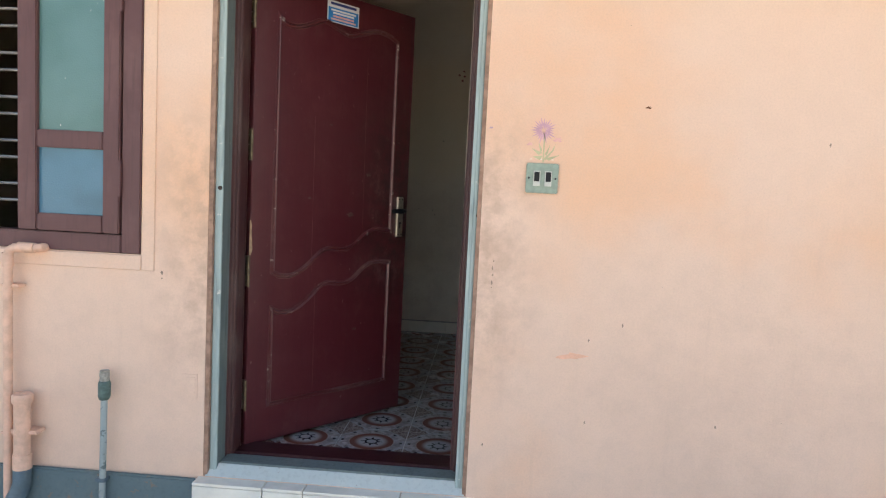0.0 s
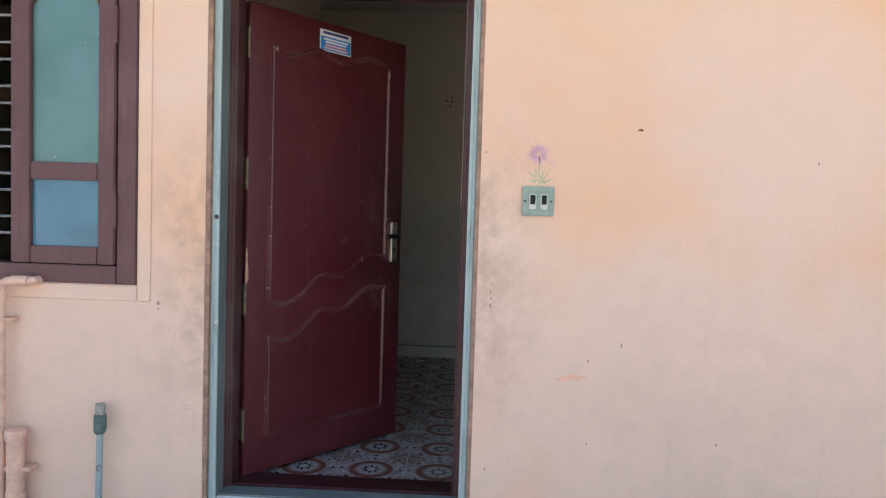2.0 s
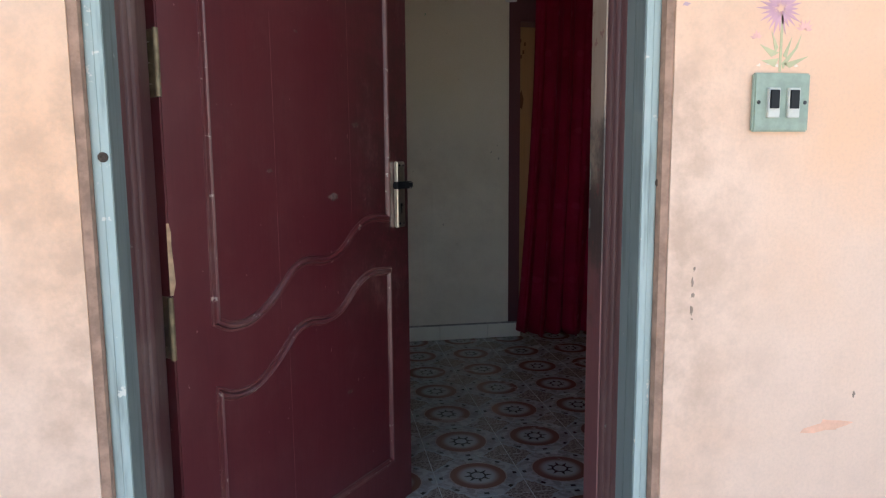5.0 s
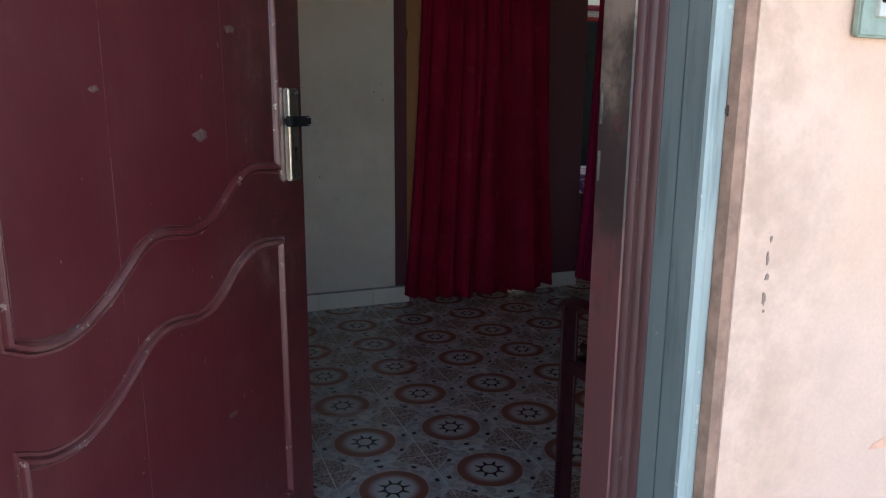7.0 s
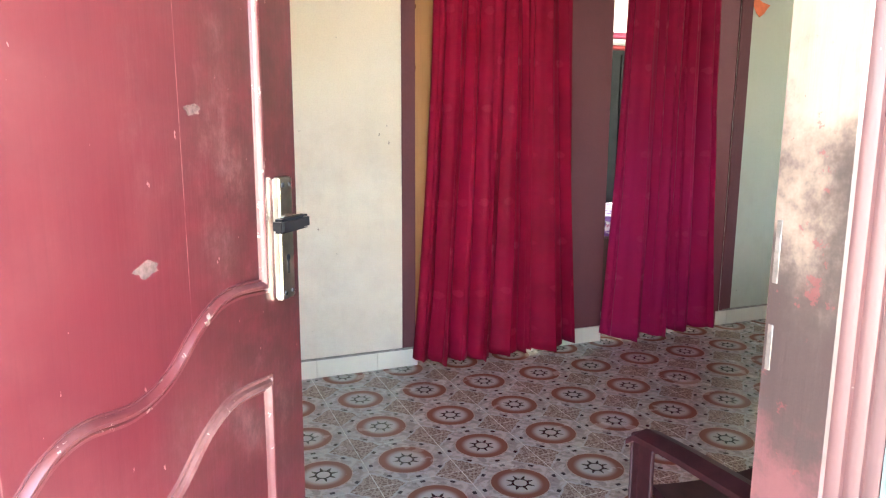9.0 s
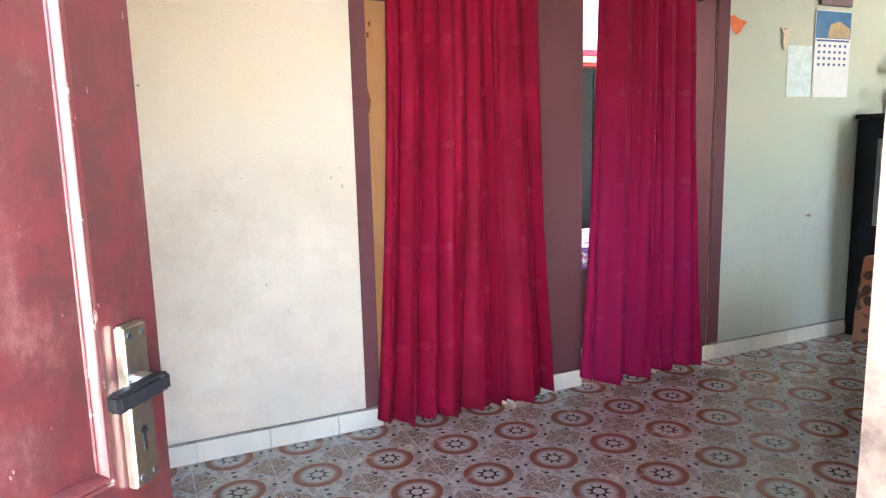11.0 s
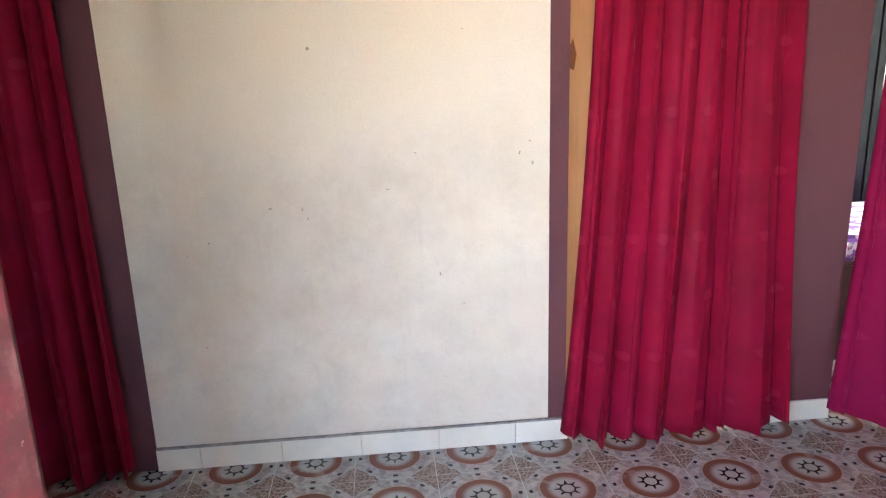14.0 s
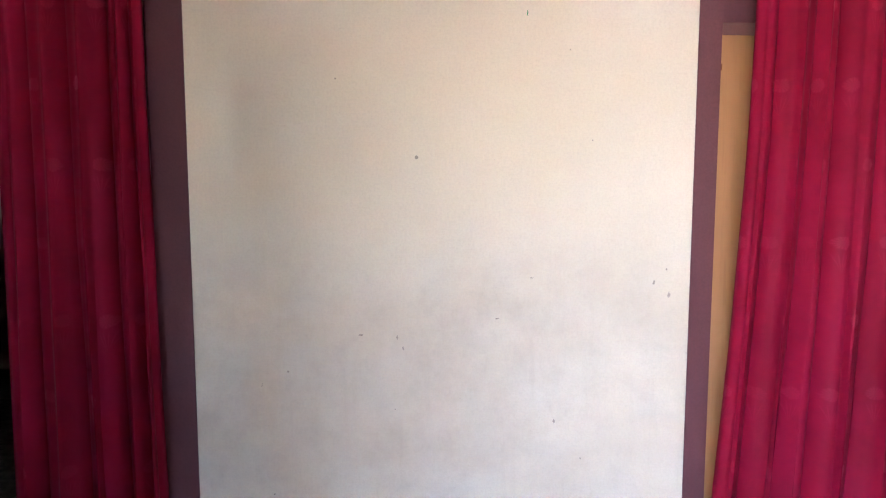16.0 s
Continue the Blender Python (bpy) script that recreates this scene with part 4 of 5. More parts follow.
# ---- hall: curtains ----
def curtain(name, label, x_top, x_bot, z_bot, y, folds, seed, mat, rod_span):
    rng = random.Random(seed)
    cur = thing(name, label, "curtain", ((x_top[0] + x_top[1]) / 2, y, 0))
    bm = bmesh.new()
    uvl = bm.loops.layers.uv.new("UVMap")
    cols, rows, ztop = folds * 16, 48, 2.17
    widths = [rng.uniform(0.35, 1.5) for _ in range(folds)]
    cuts = [sum(widths[:n]) / sum(widths) for n in range(folds + 1)]
    amp = [rng.uniform(0.5, 1.1) * (0.5 + 0.5 * w) for w in widths]
    sway = [0.0] + [rng.uniform(-0.032, 0.032) for _ in range(folds - 1)] + [0.0]
    cx = (x_top[0] + x_top[1]) / 2
    grid, cloth = [], (x_bot[1] - x_bot[0]) * 1.35
    for j in range(rows + 1):
        f = j / rows
        g = f ** 1.7
        edge_l = x_top[0] + (x_bot[0] - x_top[0]) * g
        edge_r = x_top[1] + (x_bot[1] - x_top[1]) * g
        lines = [c + w * math.sin(2.6 * f + 9 * c) for c, w in zip(cuts, sway)]
        line = []
        for i in range(cols + 1):
            n, k = min(i // 16, folds - 1), i - 16 * min(i // 16, folds - 1)
            t = k / 16
            s_ = lines[n] + (lines[n + 1] - lines[n]) * t
            dome = math.sin(math.pi * t) ** 0.55
            ripple = 0.25 * math.sin(math.pi * 3 * t + n * 2.1 + 1.5 * f) * math.sin(math.pi * t)
            depth = -amp[n] * (0.030 + 0.054 * f) * (dome + ripple) + 0.008 * noise.noise((s_ * 6, f * 4, seed))
            lean = amp[n] * (0.007 + 0.016 * f) * math.sin(2 * math.pi * t)
            hem = (0.010 * math.sin(3.1 * n + seed) + 0.025 * abs(2 * s_ - 1) ** 3 - 0.008 * dome) * f ** 6
            line.append(bm.verts.new((edge_l + (edge_r - edge_l) * s_ + lean - cx, depth, ztop + (z_bot - ztop) * f + hem)))
        grid.append(line)
    for j in range(rows):
        for i in range(cols):
            face = bm.faces.new((grid[j][i], grid[j][i + 1], grid[j + 1][i + 1], grid[j + 1][i]))
            for loop, (q, p) in zip(face.loops, ((i, j), (i + 1, j), (i + 1, j + 1), (i, j + 1))):
                loop[uvl].uv = (cloth * q / cols, 2.1 * (1 - p / rows))
    me = finish("cloth", bm, mat, True)
    cloth_ob = new("cloth", me)
    cloth_ob.parent = cur
    solid = cloth_ob.modifiers.new("thickness", "SOLIDIFY")
    solid.thickness = 0.002
    part("rod", tube([(rod_span[0] - cx, 0, 2.165), (rod_span[1] - cx, 0, 2.165)], 0.009, 10), STEEL, cur, "thin curtain rod")
    for x in (rod_span[0] + 0.01, rod_span[1] - 0.01):
        part("bracket", boxed(x - cx - 0.006, x - cx + 0.006, -0.012, 5.80 - y, 2.155, 2.175), STEEL, cur)
    return cur


curtain("curtain", "long crimson satin curtain with woven flowers in the middle doorway", (1.02, 1.775), (0.905, 1.845), 0.020, 5.768, 9, 3, CURTAIN, (0.88, 1.86))
curtain("curtain", "crimson satin curtain, coloured magenta below for the light on it, drawn partly aside at the far doorway", (2.125, 2.75), (2.03, 2.85), 0.020, 5.772, 7, 8, CURTAIN2, (2.02, 2.96))
curtain("curtain", "crimson satin curtain gathered beside the passage doorway", (-1.20, -0.765), (-1.22, -0.735), 0.02, 5.768, 5, 12, CURTAIN, (-1.56, -0.70))

# ---- hall: furniture ----


def plastic_chair(at, rz, label):
    ch = thing("plastic_chair", label, "chair", at, rz, "plastic chairs in the hall")
    seat = bmesh.new()
    n = 10
    g = [[seat.verts.new((-0.22 + 0.44 * i / n, -0.24 + 0.48 * j / n, 0.415 + 0.018 * ((2 * i / n - 1) ** 2 + (2 * j / n - 1) ** 4))) for i in range(n + 1)] for j in range(n + 1)]
    lo = [[seat.verts.new(v.co - Vector((0, 0, 0.02))) for v in row] for row in g]
    for a, flip in ((g, False), (lo, True)):
        for j in range(n):
            for i in range(n):
                q = (a[j][i], a[j][i + 1], a[j + 1][i + 1], a[j + 1][i])
                seat.faces.new(q[::-1] if flip else q)
    rim = [g[0][i] for i in range(n)] + [g[j][n] for j in range(n)] + [g[n][n - i] for i in range(n)] + [g[n - j][0] for j in range(n)]
    rim2 = [lo[0][i] for i in range(n)] + [lo[j][n] for j in range(n)] + [lo[n][n - i] for i in range(n)] + [lo[n - j][0] for j in range(n)]
    for k in range(len(rim)):
        m = (k + 1) % len(rim)
        seat.faces.new((rim[k], rim2[k], rim2[m], rim[m]))
    part("seat", seat, CHAIR, ch)
    back = bmesh.new()
    for z0, z1, y0 in ((0.45, 0.82, -0.235),):
        for i in range(5):
            x = -0.17 + 0.085 * i
            rod(back, [(x, -0.225, 0.42), (x * 1.05, -0.25, 0.62), (x * 1.08, -0.29, 0.82)], 0.014, 8)
    part("backrest", back, CHAIR, ch)
    part("top_rail", tube([(-0.25, -0.25, 0.70), (-0.235, -0.28, 0.80), (-0.15, -0.30, 0.845), (0, -0.305, 0.855), (0.15, -0.30, 0.845), (0.235, -0.28, 0.80), (0.25, -0.25, 0.70)], 0.02, 10), CHAIR, ch)
    for s in (-1, 1):
        leg = bmesh.new()
        for ax, off in ((0, 0), (1, 0)):
            box(leg, s * 0.262 - (0.022 if ax == 0 else 0.005), s * 0.262 + (0.022 if ax == 0 else 0.005), 0.215 + (0.018 if ax == 0 else -0.022), 0.215 + (0.026 if ax == 0 else 0.022), 0.0, 0.58, bevel=0.003, seg=1)
        part("front_leg", leg, CHAIR, ch)
        part("back_leg", tube([(s * 0.25, -0.30, 0.0), (s * 0.245, -0.265, 0.40), (s * 0.25, -0.25, 0.70)], [0.020, 0.022, 0.018], 8), CHAIR, ch)
        arm = bmesh.new()
        pts = [(0.245, 0.575), (0.22, 0.592), (0.10, 0.600), (-0.10, 0.605), (-0.25, 0.63)]
        top = [[arm.verts.new((s * 0.262 + w, y, z - abs(w) * 0.35)) for w in (-0.03, -0.015, 0, 0.015, 0.03)] for y, z in pts]
        bot = [[arm.verts.new((s * 0.262 + w, y, z - 0.022)) for w in (-0.03, -0.015, 0, 0.015, 0.03)] for y, z in pts]
        for rows_ in (top, bot):
            for a, b in zip(rows_, rows_[1:]):
                for i in range(4):
                    arm.faces.new((a[i], a[i + 1], b[i + 1], b[i]))
        for a, b in ((top, bot),):
            for i in range(len(pts) - 1):
                for e in (0, 4):
                    arm.faces.new((a[i][e], a[i + 1][e], b[i + 1][e], b[i][e]))
            for e in (0, -1):
                for i in range(4):
                    arm.faces.new((a[e][i], a[e][i + 1], b[e][i + 1], b[e][i]))
        part("armrest", arm, CHAIR, ch)
        part("side_rail", boxed(s * 0.258 - 0.012, s * 0.258 + 0.012, -0.27, 0.23, 0.385, 0.425, bevel=0.004), CHAIR, ch)
    part("front_rail", boxed(-0.25, 0.25, 0.215, 0.24, 0.385, 0.42, bevel=0.004), CHAIR, ch)
    return ch


plastic_chair((0.915, 3.47, 0), 0, "dark maroon moulded plastic armchair just inside the entrance")

table = thing("dining_table", "dark wooden table with turned legs", "table", (3.46, 4.57, 0))
part("tabletop", boxed(-0.52, 0.52, -0.36, 0.30, 0.715, 0.745, bevel=0.004), BLACKWOOD, table)
for x in (-0.45, 0.45):
    for y in (-0.29, 0.22):
        part("leg", lathe(bmesh.new(), [(0.022, 0.0), (0.030, 0.02), (0.024, 0.06), (0.034, 0.10), (0.036, 0.16), (0.026, 0.20), (0.036, 0.26), (0.034, 0.40), (0.028, 0.45), (0.036, 0.50), (0.036, 0.715)], (x, y, 0), "Z", 16), BLACKWOOD, table)


def cloth_print():
    m = Nodes("brown_floral_tablecloth", 0.7)
    p = m.coord()
    v = m.node("ShaderNodeTexVoronoi", {"Vector": p, "Scale": 17.0})
    n = m.noise(p, 30, 3)
    petals_ = m.math("ADD", v.outputs[0], m.math("MULTIPLY", m.math("SUBTRACT", n, 0.5), 0.5))
    col = m.mix(m.step(petals_, 0.40, 0.44), (0.035, 0.018, 0.015), (0.25, 0.115, 0.065))
    col = m.mix(m.math("MULTIPLY", m.step(m.noise(p, 16, 3), 0.6, 0.64), 0.8), col, (0.10, 0.04, 0.03))
    m.color(col)
    return m.mat


cl = bmesh.new()
rng = random.Random(4)
outline = []
for x, y, n in ((-0.53, -0.37, 0), (0.53, -0.37, 1), (0.53, 0.31, 2), (-0.53, 0.31, 3)):
    outline.append((x, y))
ringpts = []
for k in range(4):
    a, b = outline[k], outline[(k + 1) % 4]
    for i in range(14):
        t = i / 14
        ringpts.append((a[0] + (b[0] - a[0]) * t, a[1] + (b[1] - a[1]) * t, i))
levels = []
for lvl, (z, out) in enumerate(((0.750, 0.0), (0.738, 0.008), (0.62, 0.02), (0.50, 0.03), (0.40, 0.035))):
    row = []
    for x, y, i in ringpts:
        d = Vector((x, y + 0.03)).normalized()
        wave = out * (1 + 1.1 * math.sin(i * 1.35)) if lvl > 1 else out
        corner = 1.0 if i in (0, 13, 1) else 0.0
        row.append(cl.verts.new((x + d.x * wave, y + d.y * wave, z - (0.05 * corner if lvl == 4 else 0))))
    levels.append(row)
cl.faces.new(levels[0])
for a, b in zip(levels, levels[1:]):
    for k in range(len(a)):
        m_ = (k + 1) % len(a)
        cl.faces.new((a[k], a[m_], b[m_], b[k]))
cloth = single("tablecloth", cl, cloth_print(), "brown tablecloth with dark flowers hanging over the table edge", "tablecloth")
cloth.matrix_world = pose(3.46, 4.57, 0)

cab = thing("display_cabinet", "tall black lacquered cabinet against the pale green wall", "cabinet", (4.55, 5.54, 0))
part("body", boxed(-0.45, 0.45, -0.24, 0.24, 0.06, 1.37, bevel=0.006), BLACKWOOD, cab)
part("top", boxed(-0.465, 0.465, -0.255, 0.25, 1.372, 1.40, bevel=0.005), BLACKWOOD, cab)
part("base", boxed(-0.44, 0.44, -0.22, 0.235, 0.0, 0.06), BLACKWOOD, cab)
part("side_pane", boxed(-0.456, -0.4505, -0.21, 0.10, 0.72, 1.25, bevel=0.002), tint("grey_glass", (0.16, 0.17, 0.17), 0.15), cab, "dusty grey glass side pane")
for x in (-0.225, 0.225):
    d = part("door", boxed(x - 0.22, x + 0.22, -0.256, -0.241, 0.08, 1.35, bevel=0.004), BLACKWOOD, cab)
    part("handle", boxed(x * 0.2 - 0.008, x * 0.2 + 0.008, -0.275, -0.256, 0.66, 0.78, bevel=0.003), STEEL, d, "steel pull")
GOLD = plain("gilt_plastic", (0.55, 0.36, 0.10), 0.3, 0.8, 0.2, 30)
for x, y, s in ((4.20, 5.62, 1.0), (4.32, 5.58, 0.85)):
    tr = thing("trophy", "small gilt trophy with a scroll on a black base", "trophy", (x, y, 1.40), 0, "trophies on the cabinet")
    part("base", boxed(-0.035 * s, 0.035 * s, -0.03, 0.03, 0.0, 0.035, bevel=0.003), BLACKWOOD, tr)
    spiral = [(math.cos(a) * (0.012 + 0.011 * a / 2) * s, 0, 0.10 * s + 0.02 + math.sin(a) * (0.012 + 0.013 * a / 2) * s) for a in [k * 0.4 for k in range(20)]]
    part("scroll", tube(spiral, 0.009 * s, 8), GOLD, tr, "gilt scroll")
    part("stem", tube([(0, 0, 0.03), (0, 0, 0.05 * s)], [0.022 * s, 0.012 * s], 12), GOLD, tr)
plant = thing("artificial_flowers", "dusty artificial flowers with red petals in a dark vase", "flowers", (4.43, 5.66, 1.40))
part("vase", lathe(bmesh.new(), [(0.04, 0), (0.055, 0.05), (0.05, 0.12), (0.03, 0.16), (0.035, 0.18)], (0, 0, 0)), tint("blue_vase", (0.03, 0.10, 0.30), 0.25), plant)
rng = random.Random(9)
FLEAF, FRED = tint("dusty_green_leaf", (0.05, 0.09, 0.03)), tint("dusty_red_petal", (0.30, 0.05, 0.05))
for k in range(16):
    a, l = rng.uniform(0, 6.28), rng.uniform(0.12, 0.26)
    tip = Vector((math.cos(a) * l * 0.7, math.sin(a) * 0.6 * l * 0.3, 0.17 + l * rng.uniform(0.5, 1.1)))
    part("stem", tube([(0, 0, 0.16), tuple(tip * 0.6 + Vector((0, 0, 0.08))), tuple(tip)], 0.003, 5), FLEAF, plant)
    bmf = bmesh.new()
    for q in range(6):
        b = q * 1.047 + a
        c = tip + Vector((math.cos(b), 0.4 * math.sin(b), math.sin(b))) * 0.022
        vs = [bmf.verts.new(tip), bmf.verts.new(c + Vector((0.012, 0.006, 0))), bmf.verts.new(tip + (c - tip) * 1.7), bmf.verts.new(c - Vector((0.012, 0.006, 0)))]
        bmf.faces.new(vs)
    part("bloom" if k % 2 else "leaf", bmf, FRED if k % 2 else FLEAF, plant)
for i, (x, h, c) in enumerate(((4.56, 0.12, (0.55, 0.42, 0.05)), (4.64, 0.09, (0.05, 0.2, 0.5)))):
    single("tin", lathe(bmesh.new(), [(0.03, 0), (0.032, 0.005), (0.032, h), (0.028, h + 0.006)], (x, 5.55, 1.40)), tint("tin_paint", c, 0.35), ("yellow" if i == 0 else "blue") + " round tin on the cabinet", "tin")

# ---- hall: on the pale green wall ----
cal = thing("wall_calendar", "wall calendar with a blue landscape picture above its dates", "calendar", (3.845, 5.797, 1.505))
part("sheet", boxed(-0.155, 0.155, -0.006, -0.001, 0.0, 0.50), PAPER, cal)
part("picture", boxed(-0.150, 0.150, -0.0075, -0.0055, 0.34, 0.495), tint("picture_blue", (0.05, 0.17, 0.34), 0.4), cal, "blue landscape picture")
part("picture_hill", plate(bmesh.new(), [(-0.05, 0.345), (0.14, 0.345), (0.14, 0.40), (0.05, 0.44), (-0.03, 0.42)], -0.0072, 0.001), tint("picture_tan", (0.42, 0.30, 0.17), 0.4), cal)
for r_ in range(4):
    for c_ in range(6):
        part("date", boxed(-0.125 + 0.045 * c_, -0.105 + 0.045 * c_, -0.0068, -0.0055, 0.29 - 0.036 * r_, 0.305 - 0.036 * r_), tint("date_blue", (0.08, 0.12, 0.32)) if (r_ + c_) == 0 else bpy.data.materials["date_blue"], cal)
part("heading", boxed(-0.14, 0.14, -0.0068, -0.0055, 0.322, 0.333), bpy.data.materials["date_blue"], cal)
single("booklet", boxed(3.71, 3.98, 5.775, 5.796, 2.03, 2.14, bevel=0.003), tint("grey_cover", (0.16, 0.10, 0.11)), "dark printed booklet hung above the calendar", "booklet")
single("paper_sheet", boxed(3.478, 3.682, 5.7955, 5.798, 1.507, 1.798), tint("pale_blue_paper", (0.58, 0.70, 0.72)), "pale blue sheet of paper taped to the wall", "paper")
orn = thing("wall_ornament", "small cream figure-shaped wall hanging", "ornament", (3.448, 5.797, 1.77))
part("top", plate(bmesh.new(), [(-0.045, 0.12), (-0.01, 0.105), (0, 0.12), (0.01, 0.105), (0.045, 0.12), (0.02, 0.085), (-0.02, 0.085)], 0, 0.012), PORCELAIN, orn)
part("body", plate(bmesh.new(), [(-0.018, 0.085), (0.018, 0.085), (0.024, 0.05), (0.008, 0.03), (0.006, 0.0), (-0.010, 0.0), (-0.024, 0.055)], 0, 0.014), PORCELAIN, orn)
single("paper_leaf", plate(bmesh.new(), [(3.072, 1.840), (3.045, 1.862), (3.022, 1.90), (3.020, 1.936), (3.045, 1.944), (3.085, 1.925), (3.148, 1.912), (3.122, 1.885), (3.105, 1.862)], 5.797, 0.003), tint("orange_paper", (0.72, 0.16, 0.05)), "orange paper scrap stuck to the pale green wall", "paper")
blot("wall_dent", 3.735, 0.795, 0.05, 0.012, CHIP, "dark dent in the pale green plaster", 5.7995, 31)
for i, (x, z) in enumerate(((0.12, 2.06), (0.16, 2.09), (0.165, 2.05), (0.15, 2.02))):
    blot("crayon_mark", x, z, 0.013, 0.011, tint("red_crayon", (0.26, 0.045, 0.045)), "red crayon blot high on the cream wall", 5.7998, 70 + i)
SMUDGE = tint("wall_scuff", (0.42, 0.36, 0.31), 0.9)
for i, (x, z, w, h) in enumerate(((-0.038, 0.99, 0.004, 0.010), (-0.376, 0.883, 0.006, 0.004), (0.27, 1.048, 0.010, 0.004), (-0.149, 0.997, 0.012, 0.004), (0.376, 1.174, 0.009, 0.003), (0.554, 1.592, 0.004, 0.003), (0.80, 1.12, 0.005, 0.012), (0.79, 1.20, 0.004, 0.006), (0.45, 0.72, 0.005, 0.011), (-0.02, 0.955, 0.004, 0.008))):
    blot("wall_scuff", x, z, w, h, SMUDGE, "small dark scuff on the cream wall", 5.7998, 40 + i, 0.0008)
blot("green_mark", 0.353, 1.963, 0.004, 0.010, tint("green_crayon", (0.05, 0.32, 0.12)), "small green crayon mark on the cream wall", 5.7998, 60, 0.0008)
single("paper_scrap", plate(bmesh.new(), [(0.815, 2.075), (0.845, 2.045), (0.905, 2.05), (0.915, 2.075)], 5.794, 0.002), PAPER, "torn white paper scrap above the doorway band", "paper")

# ---- rooms behind ----
tan = thing("door_2", "tan painted plywood door with small stickers, standing ajar behind the curtain", "door", (0.95, 6.06, 0), 4, kind="structure")
part("leaf", boxed(0, 0.80, 0, 0.034, 0.01, 1.957, bevel=0.003), TANDOOR, tan)
for i, (u, z) in enumerate(((0.028, 1.85), (0.055, 1.86), (0.085, 1.84), (0.03, 1.80), (0.075, 1.79), (0.06, 1.76))):
    part("sticker_mark", boxed(u, u + 0.012, -0.001, 0.001, z, z + 0.022), RUST, tan)
part("stain", plate(bmesh.new(), [(0.055, 1.45), (0.075, 1.44), (0.085, 1.50), (0.07, 1.56), (0.055, 1.53)], 0.0005, 0.001), RUST, tan)
single("door_head", boxed(0.935, 1.763, 5.90, 6.12, 1.960, 2.119), PURPLE, "dark wooden head rail over the middle doorway", "door frame", kind="structure")
single("door_head", boxed(2.057, 2.930, 5.90, 5.945, 2.03, 2.118), PURPLE, "dark wooden head rail over the far doorway", "door frame", kind="structure")
alm = thing("wardrobe", "black steel wardrobe with an arched mirror in its door", "wardrobe", (3.42, 7.75, 0))
part("body", boxed(-0.45, 0.45, -0.25, 0.25, 0.08, 1.84, bevel=0.01), BLACKWOOD, alm)
for x in (-0.4, 0.4):
    for y in (-0.2, 0.2):
        part("leg", boxed(x - 0.03, x + 0.03, y - 0.03, y + 0.03, 0, 0.08), BLACKWOOD, alm)
mir = [(-0.12, 0.75), (0.12, 0.75), (0.12, 1.55)] + [(0.12 * math.cos(a), 1.55 + 0.12 * math.sin(a)) for a in [k * math.pi / 10 for k in range(1, 10)]] + [(-0.12, 1.55)]
mirror_metal = plain("mirror_silver", (0.85, 0.87, 0.88), 0.04, 1.0, 0.02)
part("door", boxed(-0.44, -0.06, -0.266, -0.251, 0.12, 1.80, bevel=0.004), BLACKWOOD, alm)
d = part("door", boxed(-0.05, 0.44, -0.266, -0.251, 0.12, 1.80, bevel=0.004), BLACKWOOD, alm)
part("mirror", plate(bmesh.new(), [(x + 0.12, z) for x, z in mir], -0.267, 0.004), mirror_metal, d, "arched mirror")
CLOTHS = ((0.42, 0.05, 0.06), (0.62, 0.60, 0.60), (0.35, 0.04, 0.10))
for i, c in enumerate(CLOTHS):
    bmc = boxed(3.0 + 0.03 * i, 3.65 - 0.05 * i, 7.56, 7.92, 1.842 + 0.05 * i, 1.888 + 0.05 * i, bevel=0.018, seg=3)
    for v in bmc.verts:
        v.co.z += 0.012 * noise.noise(v.co * 6) if v.co.z > 1.86 else 0
    single("folded_cloth", bmc, tint("cloth_%d" % i, c, 0.85), ("red", "white", "dark red")[i] + " folded cloth heaped on the wardrobe", "cloth", "cloths on the wardrobe")
bed = thing("bed", "dark wooden bed with a rumpled floral sheet", "bed", (3.35, 6.72, 0))
part("frame", boxed(-0.95, 0.95, -0.42, 0.42, 0.18, 0.50, bevel=0.008), tint("dark_bed_wood", (0.06, 0.025, 0.018), 0.4), bed)
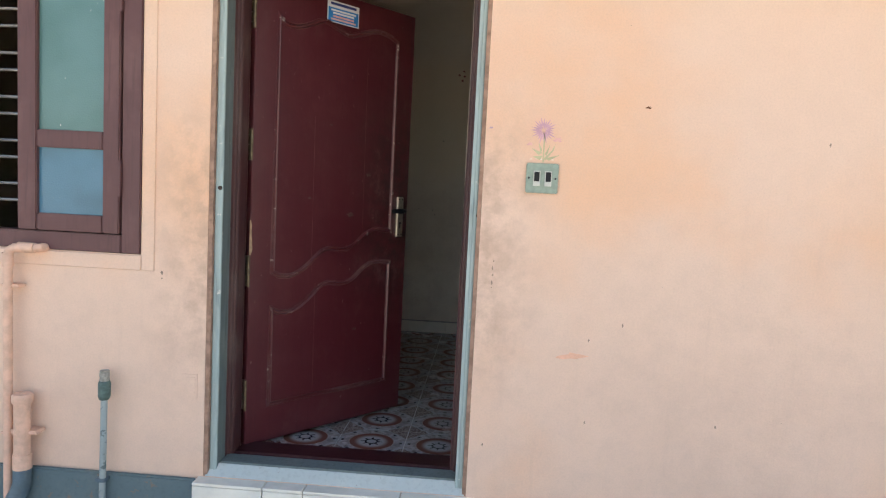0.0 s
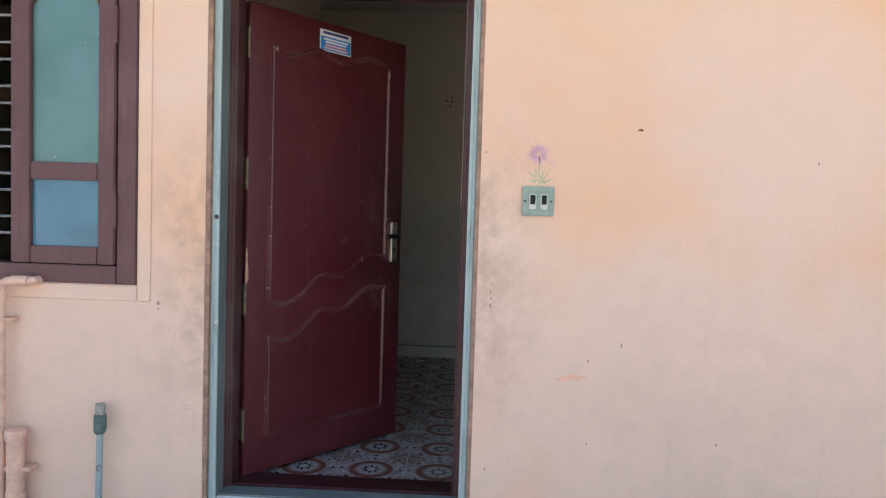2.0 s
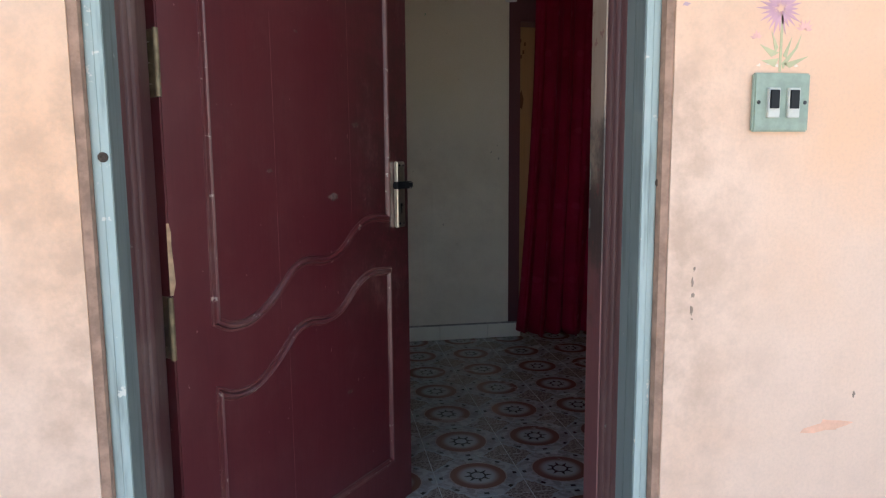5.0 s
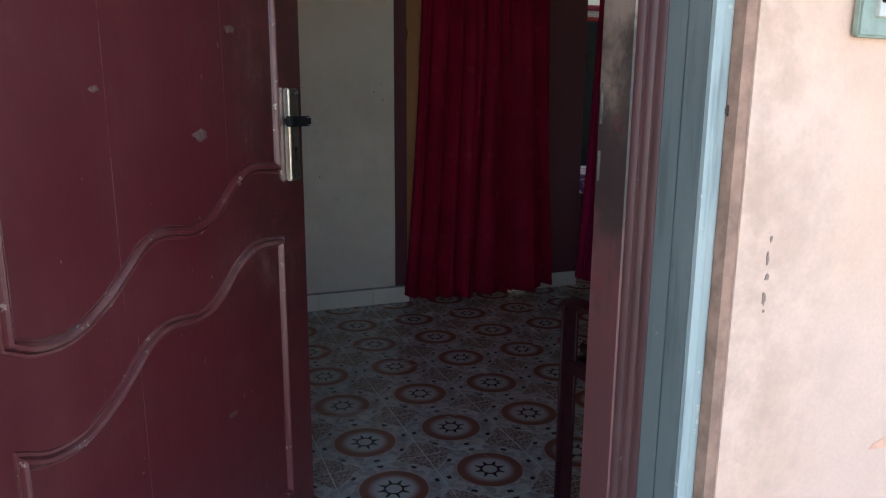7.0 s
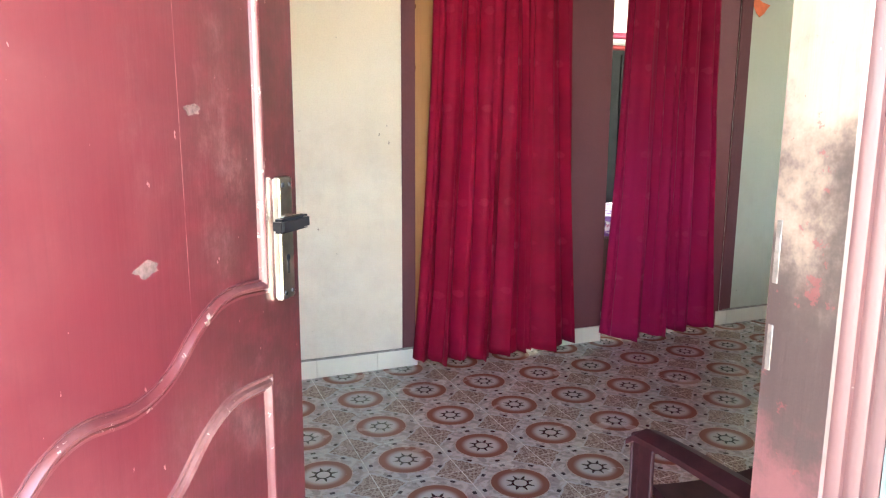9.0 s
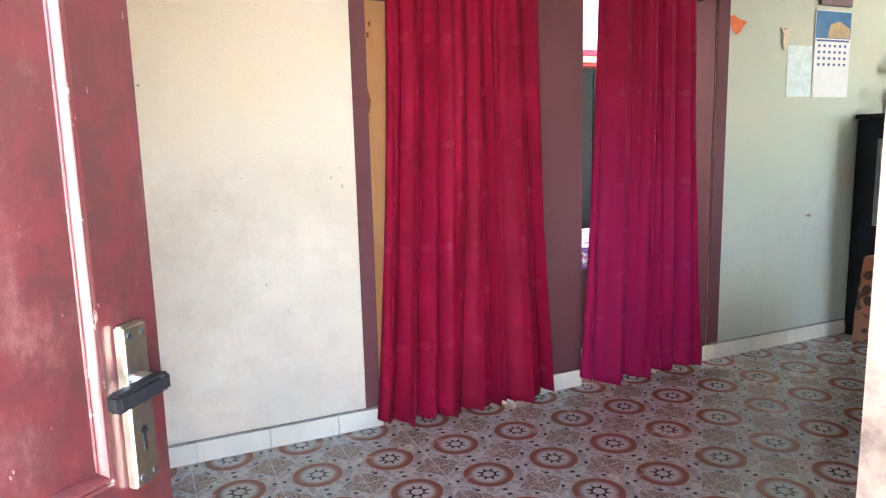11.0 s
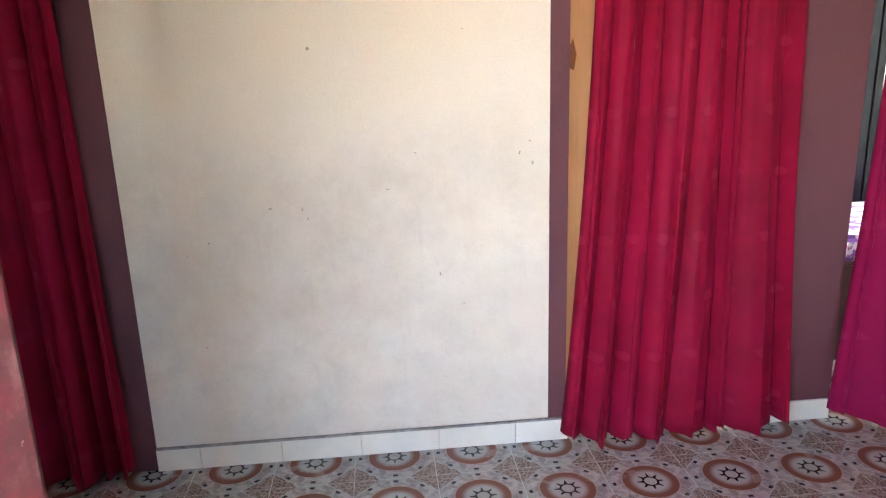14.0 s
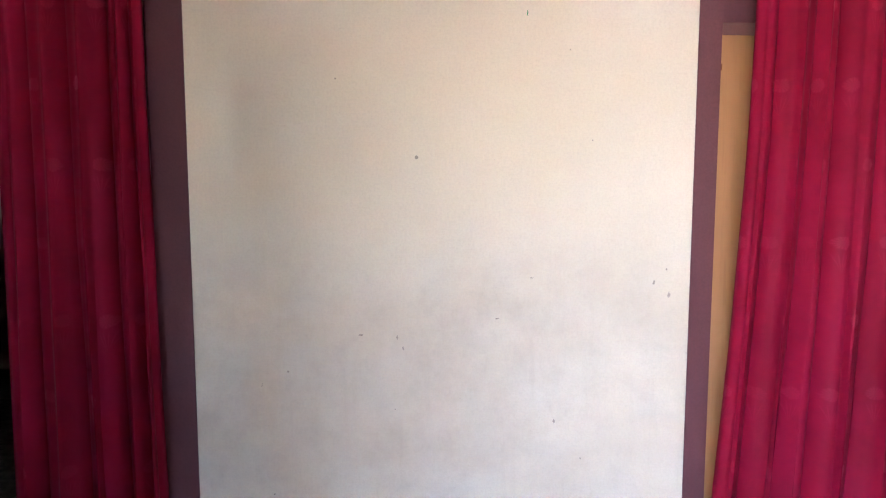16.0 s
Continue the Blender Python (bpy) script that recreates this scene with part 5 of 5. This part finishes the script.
for x in (-0.88, 0.88):
    for y in (-0.36, 0.36):
        part("leg", boxed(x - 0.04, x + 0.04, y - 0.04, y + 0.04, 0, 0.18), bpy.data.materials["dark_bed_wood"], bed)


def sheet_print():
    m = Nodes("floral_sheet", 0.8)
    p = m.coord()
    col = m.mix(m.step(m.noise(p, 14, 3), 0.5, 0.55), (0.68, 0.66, 0.70), (0.22, 0.10, 0.36))
    m.color(m.mix(m.step(m.noise(p, 22, 3), 0.6, 0.63), col, (0.45, 0.18, 0.30)))
    return m.mat


mat_ = boxed(-0.93, 0.93, -0.40, 0.40, 0.50, 0.63, bevel=0.03, seg=3)
part("mattress", mat_, sheet_print(), bed, "white sheet with purple flowers")

# ---- skirting and floor tiles ----
skirt = thing("baseboard", "row of cream glazed skirting tiles with a rough mortar edge on top", "baseboard", kind="structure")
for a, b in ((-0.662, -0.498), (-0.498, -0.19), (-0.19, 0.117), (0.117, 0.422), (0.422, 0.727), (0.727, 0.941), (1.77, 2.052), (2.90, 2.985), (2.985, 3.29), (3.29, 3.595), (3.595, 3.90), (3.90, 4.20)):
    part("tile", boxed(a + 0.001, b - 0.001, 5.783, 5.7935, 0.0, 0.088, bevel=0.0015, seg=1), SKIRT, skirt, smooth=False)
for a, b in ((-0.66, 0.938), (2.95, 4.2)):
    part("mortar_edge", boxed(a, b, 5.781, 5.7945, 0.0885, 0.097, bevel=0.002, seg=1), GROUT, skirt, "thin grey mortar line")
left_skirt = thing("baseboard", "cream glazed skirting tiles along the entrance side wall", "baseboard", kind="structure")
for k in range(5):
    part("tile", boxed(-0.688, -0.678, 3.335 + 0.304 * k, 3.637 + 0.304 * k, 0.0, 0.088, bevel=0.0015, seg=1), SKIRT, left_skirt, smooth=False)

P = 0.304
tile_mesh = finish("tile", boxed(-0.1503, 0.1503, -0.1503, 0.1503, -0.010, 0.0, bevel=0.0012, seg=1), TILE)
for i in range(-6, 18):
    for j in range(-2, 8):
        t = new("tile", tile_mesh)
        t.parent = floor
        t.location = (0.242 + P * i, 3.934 + P * j, 0.0)
